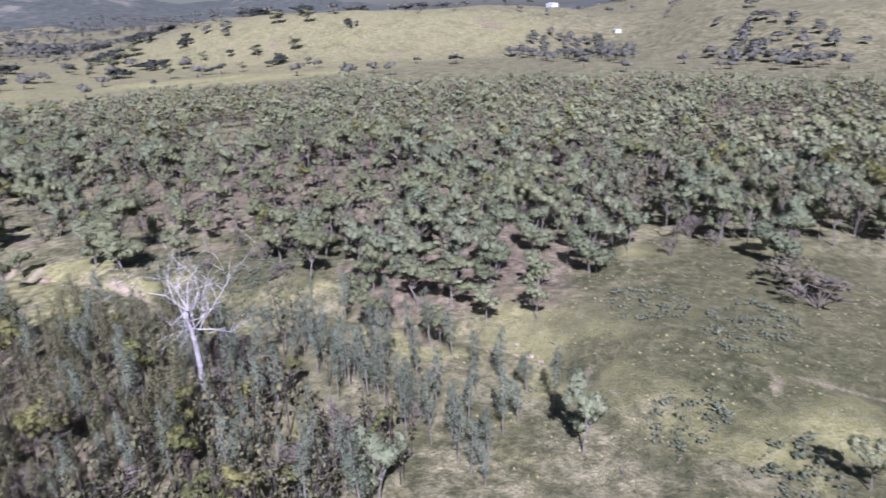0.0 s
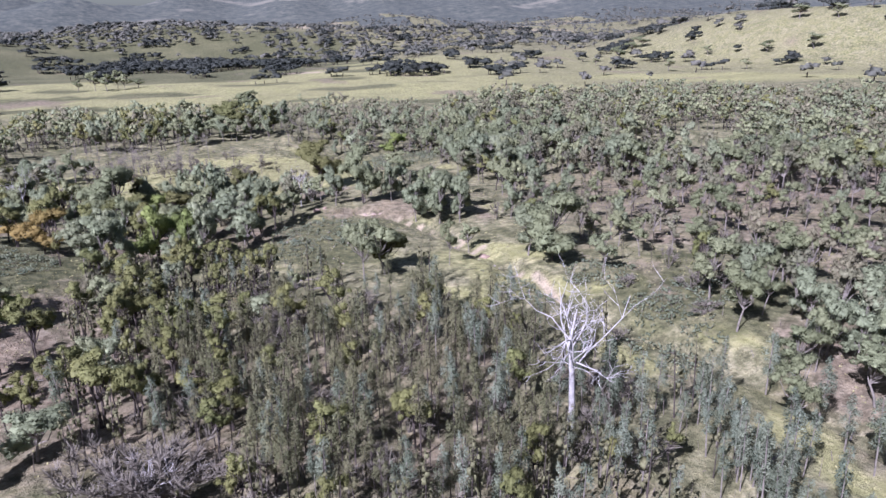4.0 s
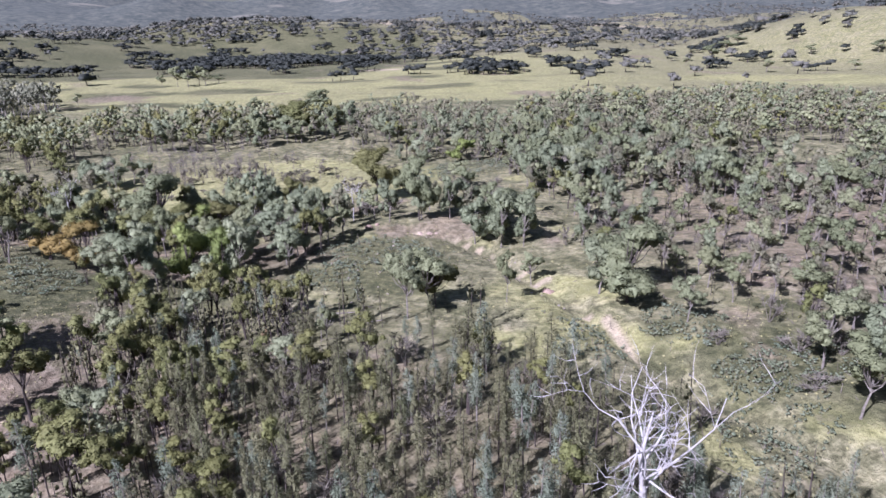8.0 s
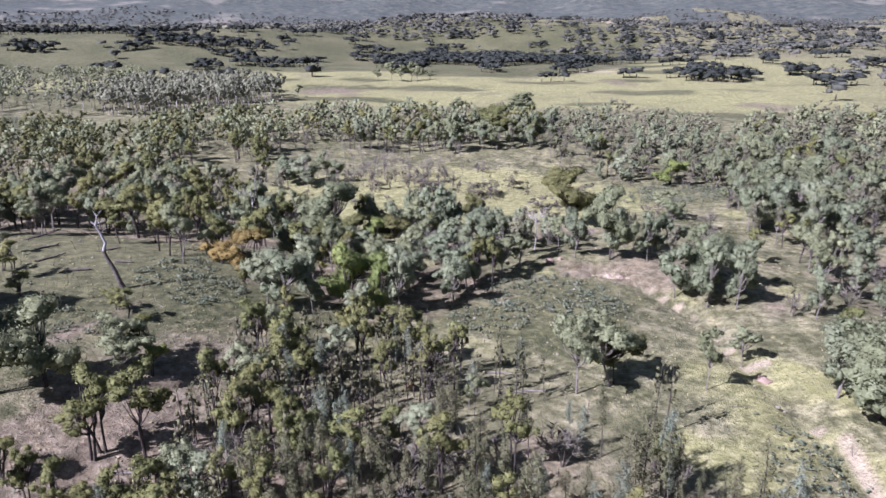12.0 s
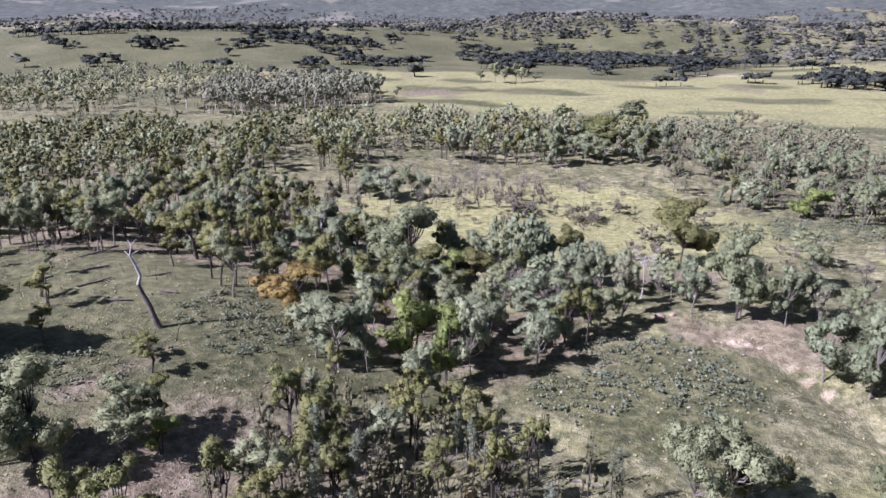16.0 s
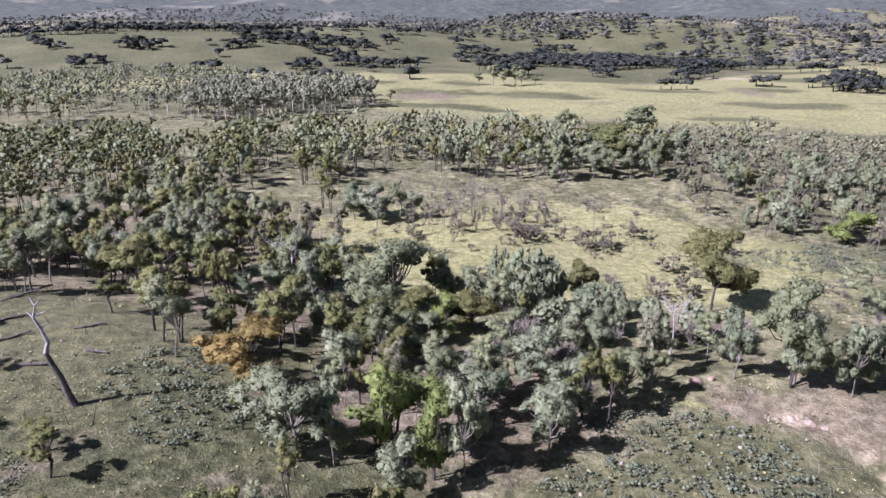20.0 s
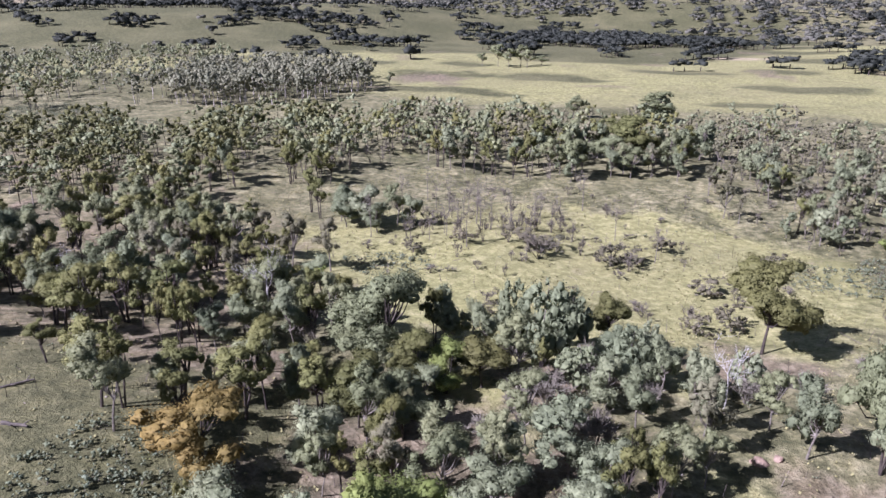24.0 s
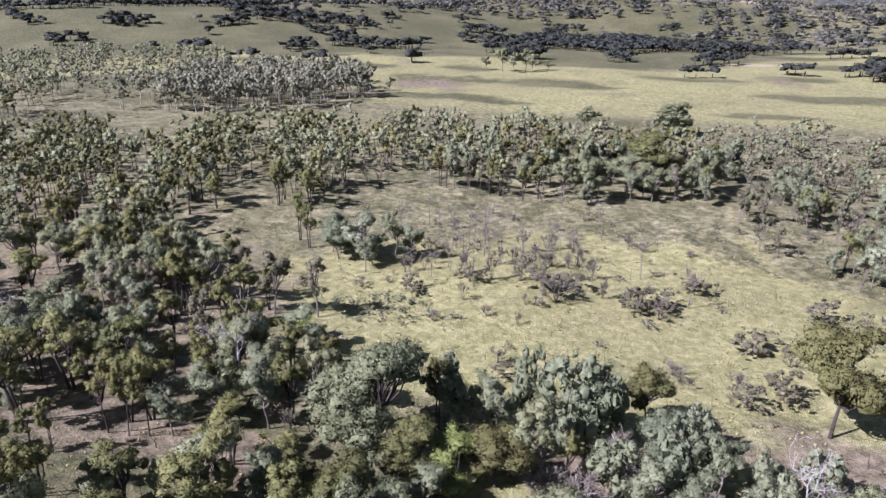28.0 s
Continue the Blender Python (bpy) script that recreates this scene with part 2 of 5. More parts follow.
GROUND, RANGE = ground_material(), range_material()


# ---------------------------------------------------------------- the ground, one sheet to the horizon
def spread(lo, hi, step, end_lo, end_hi):
    """Even steps from lo to hi, then steps that grow out to the ends."""
    vals = list(np.arange(lo, hi + step, step))
    d, v = step, vals[-1]
    while v < end_hi:
        d *= 1.09
        v += d
        vals.append(v)
    d, v = step, vals[0]
    while v > end_lo:
        d *= 1.09
        v -= d
        vals.insert(0, v)
    return np.array(vals)


def cover_of(X, Y):
    """Shares of bare earth, lush grass, sand and dark olive cover on the ground."""
    W, V = X + 4 * ripple(X, Y, 9, 21), Y + 4 * ripple(X, Y, 9, 22)
    earth = 0.52 * lump(W, V, 2, 84, 52, 46) + 0.95 * lump(W, V, 24, 167, 19, 11, -15) + 0.72 * lump(W, V, 120, 150, 95, 105) + 0.7 * lump(W, V, 78, 66, 34, 26)
    earth = earth + 0.6 * lump(W, V, -100, 190, 60, 50) + 0.55 * lump(W, V, -35, 108, 30, 40) + 0.85 * lump(W, V, -22, 158, 28, 22) + 0.7 * lump(W, V, 8, 194, 16, 8) + 0.7 * lump(W, V, -14, 182, 14, 8)
    earth = earth + 0.75 * lump(W, V, -44, 98, 12, 9) + 0.8 * lump(W, V, -62, 168, 18, 10) + 0.6 * lump(W, V, -155, 490, 26, 36) + 0.6 * lump(W, V, -161, 443, 24, 14)
    earth = earth + 0.5 * lump(W, V, 250, 90, 160, 90) + 0.4 * lump(W, V, -160, 240, 80, 60)
    g = along(W, V, GULLY)
    lush = 0.34 * (1 - smooth(4, 18, g)) * (1 - smooth(128, 152, V)) + 0.3 * lump(W, V, 24, 124, 24, 26) + 0.5 * lump(W, V, 84, 24, 60, 44) + 0.95 * lump(W, V, -27, 172, 10, 13) + 1.1 * lump(W, V, -25, 224, 80, 50) + 0.75 * lump(W, V, 66, 10, 22, 22)
    lush = lush + 0.8 * lump(W, V, 49, 62, 9, 6) + 0.5 * lump(W, V, -75, 118, 14, 10) + 0.6 * lump(W, V, 0, 235, 40, 28)
    lush = lush + 0.62 * smooth(380, 430, V) * (1 - smooth(850, 1000, np.hypot(X, Y))) * (1 - 0.3 * smooth(120, 260, X)) + 0.3 * lump(W, V, 330, 470, 150, 50, -35)
    sand = 0.85 * (1 - smooth(0.3, 1.4, g + 0.8 * ripple(X, Y, 7, 31))) * (smooth(92, 112, V) + 0.8 * lump(W, V, 59, 45, 7, 8)) + 0.5 * lump(W, V, 20, 164, 6, 2.5, -30) + 0.45 * (1 - smooth(0.5, 1.8, along(W, V, TRACK)))
    sand = sand + 0.7 * lump(W, V, 30, 690, 40, 22) + 0.35 * lump(W, V, 60, 640, 110, 14, 30)
    lush = lush * (1 - np.clip(earth, 0, 1) * 0.6)
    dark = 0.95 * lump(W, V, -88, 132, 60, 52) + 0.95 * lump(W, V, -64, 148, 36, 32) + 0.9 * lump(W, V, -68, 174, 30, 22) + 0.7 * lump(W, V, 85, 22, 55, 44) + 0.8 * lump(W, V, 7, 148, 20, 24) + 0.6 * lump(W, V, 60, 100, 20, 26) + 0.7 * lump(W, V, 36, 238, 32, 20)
    # the band from 640 to 1400 m paints a cloud's shadow as dark olive
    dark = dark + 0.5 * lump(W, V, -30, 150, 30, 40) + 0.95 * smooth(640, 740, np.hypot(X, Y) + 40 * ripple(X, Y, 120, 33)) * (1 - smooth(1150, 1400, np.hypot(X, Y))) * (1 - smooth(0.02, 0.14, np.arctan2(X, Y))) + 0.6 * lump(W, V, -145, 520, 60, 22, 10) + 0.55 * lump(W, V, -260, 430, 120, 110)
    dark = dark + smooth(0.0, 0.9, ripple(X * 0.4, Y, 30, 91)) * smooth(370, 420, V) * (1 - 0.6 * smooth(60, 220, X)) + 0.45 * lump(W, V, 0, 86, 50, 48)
    sand = sand + 0.62 * smooth(0.1, 0.8, ripple(X * 0.6, Y, 190, 93)) * smooth(1150, 1400, np.hypot(X, Y))
    earth = earth + 0.6 * smooth(0.5, 1.2, ripple(X * 0.5, Y, 22, 92)) * smooth(370, 420, V) * (1 - smooth(900, 1100, Y))
    near = 1 - smooth(330, 400, np.hypot(X, Y))
    glade = lump(W, V, -22, 226, 92, 54)
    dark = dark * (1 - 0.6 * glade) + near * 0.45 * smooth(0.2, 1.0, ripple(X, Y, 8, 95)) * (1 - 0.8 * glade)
    lush = lush + near * 0.5 * smooth(0.3, 1.1, ripple(X, Y, 10, 96))
    earth = earth + near * 0.35 * smooth(0.3, 1.1, ripple(X, Y, 7, 97))
    return np.clip(np.stack([earth, lush, sand, dark], -1), 0, 1)


def build_ground():
    xs, ys = spread(-150, 210, 2.2, -4600, 4600), spread(0, 330, 2.2, -1500, 4700)
    X, Y = np.meshgrid(xs, ys)
    Z = height(X, Y)
    nx, ny = len(xs), len(ys)
    me = bpy.data.meshes.new("ground")
    idx = np.arange(nx * ny).reshape(ny, nx)
    quads = np.stack([idx[:-1, :-1], idx[:-1, 1:], idx[1:, 1:], idx[1:, :-1]], -1).reshape(-1, 4)
    me.vertices.add(nx * ny)
    me.vertices.foreach_set("co", np.stack([X, Y, Z], -1).astype(np.float32).ravel())
    me.loops.add(quads.size)
    me.loops.foreach_set("vertex_index", quads.ravel().astype(np.int32))
    me.polygons.add(len(quads))
    me.polygons.foreach_set("loop_start", np.arange(0, quads.size, 4, dtype=np.int32))
    me.polygons.foreach_set("use_smooth", np.ones(len(quads), bool))
    c = X.ravel()[quads].mean(1), Y.ravel()[quads].mean(1)
    far = np.hypot(*c) > 2450 + 200 * ripple(c[0], c[1], 300, 40)
    me.materials.append(GROUND)
    me.materials.append(RANGE)
    me.polygons.foreach_set("material_index", far.astype(np.int32))
    me.update(calc_edges=True)
    cols = np.ones((nx * ny, 4), np.float32)
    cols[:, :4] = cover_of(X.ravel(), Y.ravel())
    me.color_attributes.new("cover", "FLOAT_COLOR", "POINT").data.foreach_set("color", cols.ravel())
    return tagged(new("ground", me), "dry grassy pasture and leaf litter rolling to hills", "ground", kind="structure")


build_ground()


# ---------------------------------------------------------------- meshes of leaves and wood
def unit(v):
    v = np.array(v, float)
    return v / (np.linalg.norm(v) + 1e-9)


def tube(points, radii, sides=6):
    """Quads (n, 4, 3) of a tapering round stem along points."""
    P = np.array(points, float)
    out, ringp = [], None
    for i, (p, r) in enumerate(zip(P, radii)):
        d = P[min(i + 1, len(P) - 1)] - P[max(i - 1, 0)]
        d /= np.linalg.norm(d) + 1e-9
        u = np.cross(d, (0.31, 0.95, 0.02))
        u /= np.linalg.norm(u) + 1e-9
        v = np.cross(d, u)
        a = np.linspace(0, 2 * math.pi, sides, endpoint=False)
        ring = p + r * (np.cos(a)[:, None] * u + np.sin(a)[:, None] * v)
        if ringp is not None:
            out.append(np.stack([ringp, np.roll(ringp, -1, 0), np.roll(ring, -1, 0), ring], 1))
        ringp = ring
    return np.concatenate(out)


def round_faces(n):
    """Points and quads of a cube, n by n to a side, blown up to a ball."""
    pts, quads, seen = [], [], {}
    for axis in range(3):
        for side in (-1.0, 1.0):
            for i in range(n):
                for j in range(n):
                    ring = []
                    for u, v in ((i, j), (i + 1, j), (i + 1, j + 1), (i, j + 1)):
                        q = [0.0, 0.0, 0.0]
                        q[axis], q[(axis + 1) % 3], q[(axis + 2) % 3] = side, 2 * u / n - 1, 2 * v / n - 1
                        key = tuple(round(c, 3) for c in q)
                        if key not in seen:
                            seen[key] = len(pts)
                            pts.append(unit(q))
                        ring.append(seen[key])
                    quads.append(ring if side > 0 else ring[::-1])
    return np.array(pts), np.array(quads)


ROUND = {1: round_faces(1), 2: round_faces(2), 3: round_faces(3)}


def foliage(r, centres, sizes, per, leaf, flat=0.75, droop=0.0, core=2, skip=1.0):
    """Leafy clumps: a ragged inner mass and leaf sprays standing out of it, shaded as soft rounded masses."""
    verts, faces = ROUND[core]
    crown = np.mean(centres, 0)
    out = []
    for c, s in zip(centres, sizes):
        k = (0.62 if core > 1 else 0.66) * (1 + r.normal(size=(len(verts), 1)) * 0.16)
        stretch = np.array((r.uniform(0.8, 1.2), r.uniform(0.8, 1.2), flat))
        q = (c + (verts * k + r.normal(size=verts.shape) * 0.08) * s * stretch)[faces]
        q = np.concatenate([q[r.random(len(q)) < (0.72 if core > 1 else skip)], sprays(r, [c], [s], per, leaf, flat, droop)])
        away, up = q - c, q - crown
        n = away / (np.linalg.norm(away, axis=-1, keepdims=True) + 1e-6) * 0.75 + up / (np.linalg.norm(up, axis=-1, keepdims=True) + 1e-6) * 0.35
        n = n + (0, 0, 0.10) + r.normal(size=(len(q), 1, 3)) * 0.22
        n /= np.linalg.norm(n, axis=-1, keepdims=True) + 1e-6
        face = np.cross(q[:, 2] - q[:, 0], q[:, 3] - q[:, 1])
        wrong = (face * n.mean(1)).sum(1) < 0
        q[wrong] = q[wrong][:, ::-1]
        n[wrong] = n[wrong][:, ::-1]
        out.append(np.concatenate([q, n], -1))
    return np.concatenate(out)


def sprays(r, centres, sizes, per, leaf, flat=0.75, droop=0.0):
    """Leaf sprays (n, 4, 3) set along each clump's skin, tilted and uneven."""
    out = []
    for c, s in zip(centres, sizes):
        n = max(3, int(per * min(2.5, (s / 0.9) ** 1.6) * (0.8 + 0.4 * r.random()))) if leaf < 0.3 else per
        d = r.normal(size=(n, 3))
        d /= np.linalg.norm(d, axis=1)[:, None]
        d[:, 2] = np.where(d[:, 2] < -0.35, -d[:, 2], d[:, 2])
        rad = s * (0.48 + 0.72 * r.random((n, 1)))
        p = c + d * rad * (1, 1, flat)
        nrm = d + (0, 0, 0.1) + r.normal(size=(n, 3)) * 0.5
        nrm /= np.linalg.norm(nrm, axis=1)[:, None]
        u = np.cross(nrm, r.normal(size=(n, 3)))
        u /= np.linalg.norm(u, axis=1)[:, None] + 1e-9
        v = np.cross(nrm, u)
        if droop:
            v = v * (1 - droop) + np.array((0, 0, -1.0)) * droop
        a = leaf * (0.6 + 0.8 * r.random((n, 1)))
        b = a * (0.34 + 0.4 * r.random((n, 1)))
        k = r.uniform(-0.5, 0.5, (n, 1))
        out.append(np.stack([p - u * a, p - v * b + u * a * k, p + u * a * 0.9, p + v * b * 0.9 - u * a * k], 1))
    return np.concatenate(out)


def with_normals(q):
    """Adds each quad's own flat normal to its corners."""
    n = np.cross(q[:, 2] - q[:, 0], q[:, 3] - q[:, 1])
    n = n / (np.linalg.norm(n, axis=1, keepdims=True) + 1e-9)
    return np.concatenate([q, np.repeat(n[:, None], 4, 1)], -1)


def quad_mesh(name, parts, tones=None):
    """One mesh from [(quads, material), ...], with a tone for each quad."""
    me = bpy.data.meshes.new(name)
    Q = np.concatenate([q if q.shape[-1] == 6 else with_normals(q) for q, _ in parts]).astype(np.float32)
    n = len(Q)
    me.vertices.add(n * 4)
    me.vertices.foreach_set("co", np.ascontiguousarray(Q[:, :, :3]).ravel())
    me.loops.add(n * 4)
    me.loops.foreach_set("vertex_index", np.arange(n * 4, dtype=np.int32))
    me.polygons.add(n)
    me.polygons.foreach_set("loop_start", np.arange(0, n * 4, 4, dtype=np.int32))
    mats = []
    for _, m in parts:
        if m not in mats:
            mats.append(m)
    for m in mats:
        me.materials.append(m)
    me.polygons.foreach_set("material_index", np.concatenate([np.full(len(q), mats.index(m), np.int32) for q, m in parts]))
    me.update(calc_edges=True)
    me.attributes.new("custom_normal", "FLOAT_VECTOR", "POINT").data.foreach_set("vector", np.ascontiguousarray(Q[:, :, 3:]).ravel())
    if tones is not None:
        me.attributes.new("tone", "FLOAT", "POINT").data.foreach_set("value", np.repeat(tones, 4).astype(np.float32))
    return me


def gum_shape(r, h=10.0, width=0.62, bare=0.34, clumps=17, per=26, leaf=0.34, stems=1, sides=6, droop=0.4, limbs=3, core=2, lumps=(0.27, 0.46), flat=0.80, top=0.12):
    """Trunk and crown of an open-crowned gum: a bent trunk that forks into limbs, each limb carrying rounded pads of leaf. Returns wood, leaf quads."""
    wood = []
    lean = r.normal(size=2) * 0.035 * h
    centres, sizes = [], []
    W, Z0, H = width * h / 2, (0.5 + bare / 2) * h, (1 - bare) * h / 2
    lobes, turn = r.uniform(0.12, 0.32), r.uniform(0, 6.28)
    for i in range(clumps):
        a = i * 2.4 + r.uniform(-0.4, 0.4)
        dz = -0.92 + 1.88 * ((i * 0.618 + r.uniform(-0.12, 0.12)) % 1.0) ** (1 - top)
        out = max(0.0, 1 - dz * dz) ** 0.34
        k = r.uniform(0.45, 0.92) if i % 4 else r.uniform(0.1, 0.5)
        rim = W * out * k * (1 + lobes * math.sin(2 * a + turn) + 0.6 * lobes * math.sin(3 * a + 2 * turn))
        up = 0.5 + dz / 2
        s = W * r.uniform(*lumps)
        centres.append(np.array((math.cos(a) * rim + lean[0] * up, math.sin(a) * rim + lean[1] * up, Z0 + (H - s * flat * 0.7) * dz * (0.75 + 0.25 * k) + r.normal() * 0.02 * h)))
        sizes.append(s)
    for s in range(stems):
        a = r.uniform(0, 6.28)
        off = np.array((math.cos(a), math.sin(a), 0)) * (0.0 if stems == 1 else 0.045 * h)
        tip = np.array((lean[0], lean[1], h * 0.78)) + off * 2.2
        kink = np.array((*(r.normal(size=2) * 0.03 * h), 0))
        pts = [off * 0.4 + (0, 0, -0.3), off * 0.6 + kink * 0.3 + (0, 0, 0.14 * h), off + kink + (0, 0, max(0.30, bare * 0.9) * h), (off + tip) / 2 + kink * 0.6 + (0, 0, 0.05 * h), tip]
        wood.append(tube(pts, np.array((0.017, 0.0125, 0.0105, 0.008, 0.003)) * h, sides))
        for j, c in enumerate(centres):
            if j % stems == s and limbs and (j // stems) % limbs == 0:
                root = np.array(pts[2]) if c[2] < Z0 else np.array(pts[2]) * 0.4 + np.array(pts[3]) * 0.6
                mid = root * 0.5 + c * 0.5 + np.array((0, 0, -0.035 * h)) + r.normal(size=3) * 0.015 * h
                wood.append(tube([root, mid, c + (0, 0, sizes[j] * 0.2)], np.array((0.0095, 0.006, 0.002)) * h, 4))
    return np.concatenate(wood), foliage(r, centres, sizes, per, leaf, flat, droop, core)


def sapling_shape(r, h=8.0, per=11, leaf=0.26, width=0.15, clumps=13, core=1, fat=0.95, reach=0.6, bare=0.30, tall=1.7, inner=0.7):
    """Slim regrowth stem, feathered with drooping leaf from part way up to a blunt top."""
    lean = r.normal(size=2) * 0.04 * h
    pts = [(0, 0, -0.3), (lean[0] * 0.3, lean[1] * 0.3, h * 0.35), (lean[0] * 0.7, lean[1] * 0.7, h * 0.7), (lean[0], lean[1], h * 0.96)]
    wood = tube(pts, np.array((0.0105, 0.0085, 0.006, 0.002)) * h, 5)
    centres, sizes = [], []
    low = bare + r.uniform(-0.08, 0.12)
    for i in range(clumps):
        k = low + (0.95 - low) * (i + r.random()) / clumps
        w = width * h * 0.5 * min(1.0, 1.55 * (1.04 - k) + 0.30) * min(1.0, 0.6 + 1.6 * (k - low)) * r.uniform(0.65, 1.25)
        a = r.uniform(0, 6.28)
        centres.append(np.array((lean[0] * k + math.cos(a) * w * reach, lean[1] * k + math.sin(a) * w * reach, h * k)))
        sizes.append(w * fat + 0.06)
    return wood, foliage(r, centres, sizes, per, leaf, tall, 0.55, core, inner)


def twig_shape(r, h=4.0, width=0.9, stems=9, twigs=26):
    """Leafless grey scrub: fans of fine upright twigs on a few stems."""
    wood = []
    for i in range(stems):
        a, s = r.uniform(0, 6.28), r.uniform(0.15, 1.0)
        tip = np.array((math.cos(a) * s * width * h / 2, math.sin(a) * s * width * h / 2, h * r.uniform(0.55, 0.85) * (1.05 - 0.35 * s)))
        mid = tip * (0.45, 0.45, 0.5)
        wood.append(tube([(tip[0] * 0.08, tip[1] * 0.08, -0.1), mid, tip], np.array((0.013, 0.008, 0.003)) * h, 4))
        for _ in range(twigs):
            k = r.uniform(0.35, 1.0)
            p = mid * (1 - k) + tip * k
            d = unit((r.normal() * 0.75 + math.cos(a) * 0.4, r.normal() * 0.75 + math.sin(a) * 0.4, r.uniform(0.3, 1.2))) * h * r.uniform(0.10, 0.26)
            side = unit(np.cross(d, r.normal(size=3))) * 0.010 * h
            wood.append(np.stack([[p - side, p + side, p + d + side * 0.3, p + d - side * 0.3]]))
    return np.concatenate(wood)


def shrub_shape(r, h=1.6, width=1.5, clumps=7, per=90, leaf=0.085, core=2):
    centres = [np.array((r.normal() * 0.22 * width * h, r.normal() * 0.22 * width * h, h * r.uniform(0.3, 0.7))) for _ in range(clumps)]
    stem = [tube([(c[0] * 0.2, c[1] * 0.2, -0.1), c * (0.7, 0.7, 0.6), c], np.array((0.02, 0.014, 0.006)) * h, 4) for c in centres]
    return np.concatenate(stem), foliage(r, centres, [h * r.uniform(0.22, 0.36) for _ in centres], per, leaf, 0.8, 0.0, core)


def dead_shape(r, h=12.0, spread_angle=0.6, first=0.38, forks=6, trunk=0.026, depth=3, stout=0.30, branches=6):
    """Bare dead tree that forks three times into crooked white branches."""
    wood = []

    def limb(p, d, length, rad, level):
        pts, rads = [p], [rad]
        q = p
        steps = 4 if level < 2 else 3
        for i in range(steps):
            d = unit(d + r.normal(size=3) * 0.26 + (0, 0, 0.10))
            q = q + d * length / steps
            pts.append(q)
            rads.append(rad * (1 - (i + 1) / steps * 0.78))
        wood.append(tube(pts, rads, 6 if level < 2 else 4))
        if level < depth:
            for _ in range(branches if level == 1 else 3):
                i = r.integers(1, steps + 1)
                side = unit(d + r.normal(size=3) * 0.85 * (1, 1, 0.55))
                limb(pts[i], side, length * r.uniform(0.38, 0.6), max(rads[i] * 0.7, 0.03), level + 1)

    top = np.array((0.02 * h, 0.01 * h, first * h))
    wood.append(tube([(0, 0, -0.3), (0.02 * h, 0, first * h * 0.5), top, (0.0, 0.02 * h, 0.62 * h), (0.03 * h, 0.0, 0.82 * h)], np.array((1.25, 1.0, 0.85, 0.5, 0.2)) * trunk * h, 8))
    for i in range(forks):
        a = i * 6.283 / forks + r.uniform(-0.3, 0.3)
        k = ((i * 0.618) % 1.0) * r.uniform(0.7, 1.0)
        root = top * (1 - k) + np.array((0.01 * h, 0.012 * h, 0.72 * h)) * k
        out = spread_angle * r.uniform(0.75, 1.35)
        limb(root, np.array((math.cos(a) * out, math.sin(a) * out, 0.62)), h * r.uniform(0.40, 0.56) * (1 - 0.42 * k), trunk * h * stout * (1 - 0.3 * k), 1)
    return np.concatenate(wood)


def part(name, me, parent, label=""):
    ob = new(name, me)
    ob.parent = parent
    return tagged(ob, label)


def thing(name, label, category, group=""):
    return tagged(new(name), label, category, group)


def tree_kind(name, label, category, group, count, seed, shape, leaf_mat, bark_mat, **kw):
    """Several sample trees of one kind, each an Empty with a trunk and a crown."""
    made = []
    for i in range(count):
        r = np.random.default_rng(seed + i)
        wood, leaves = shape(r, **kw)
        t = thing(name, label, category, group)
        part("trunk", quad_mesh("trunk", [(wood, bark_mat)]), t)
        part("crown", quad_mesh("crown", [(leaves, leaf_mat)]), t)
        made.append(t)
    return made


def at_ground(x, y, turn, h, w=None, sink=0.0):
    w = h if w is None else w
    return Matrix.LocRotScale((x, y, ground_z(x, y) - sink), Euler((0, 0, turn)), (w, w, h))


def place(samples, used, x, y, height_ratio, width_ratio=None, turn=None):
    """Stands the next sample (or a copy of one) on the ground."""
    i = int(rng.integers(len(samples)))
    m = at_ground(x, y, rng.uniform(0, 6.28) if turn is None else turn, height_ratio, width_ratio)
    if id(samples[i]) not in used:
        used.add(id(samples[i]))
        samples[i].matrix_basis = m
        return samples[i]
    ob = copy_thing(samples[i], Matrix.Identity(4))
    ob.matrix_basis = m
    return ob


# ---------------------------------------------------------------- sample trees
GUM = tree_kind("gum_tree", "grey-green gum tree with open crown and pale trunk", "tree", "woodland gum trees", 7, 100, gum_shape, LEAF_GREY, BARK_GREY, width=0.66, bare=0.36, clumps=42, per=190, leaf=0.11, lumps=(0.18, 0.31), core=3)
BLUE = tree_kind("blue_gum_tree", "blue-grey leaved gum tree with dense rounded crown", "tree", "blue-grey gum trees", 6, 200, gum_shape, LEAF_BLUE, BARK_GREY, width=0.62, bare=0.12, clumps=40, per=200, leaf=0.105, lumps=(0.24, 0.38), core=3, flat=1.05)
OLIVE = tree_kind("olive_gum_tree", "olive-green young gum tree with slender forked trunk", "tree", "olive gum trees", 6, 300, gum_shape, LEAF_OLIVE, BARK_DARK, width=0.48, bare=0.42, clumps=26, per=200, leaf=0.105, stems=2, lumps=(0.22, 0.36), core=3, flat=0.95, limbs=2)
DRAB = tree_kind("drab_gum_tree", "dull grey-brown gum tree with thin upright crown", "tree", "drab woodland gums", 6, 350, gum_shape, LEAF_DRAB, BARK_GREY, width=0.46, bare=0.30, clumps=34, per=160, leaf=0.105, lumps=(0.20, 0.34), core=2, flat=1.05, limbs=2)
SAPLING = tree_kind("gum_sapling", "slim gum sapling feathered with dull green leaves", "sapling", "regrowth saplings", 8, 400, sapling_shape, LEAF_SAPLING, BARK_DARK, per=440, clumps=22, leaf=0.088, width=0.15, core=1, fat=0.56, reach=0.85, tall=1.9, inner=0.0)
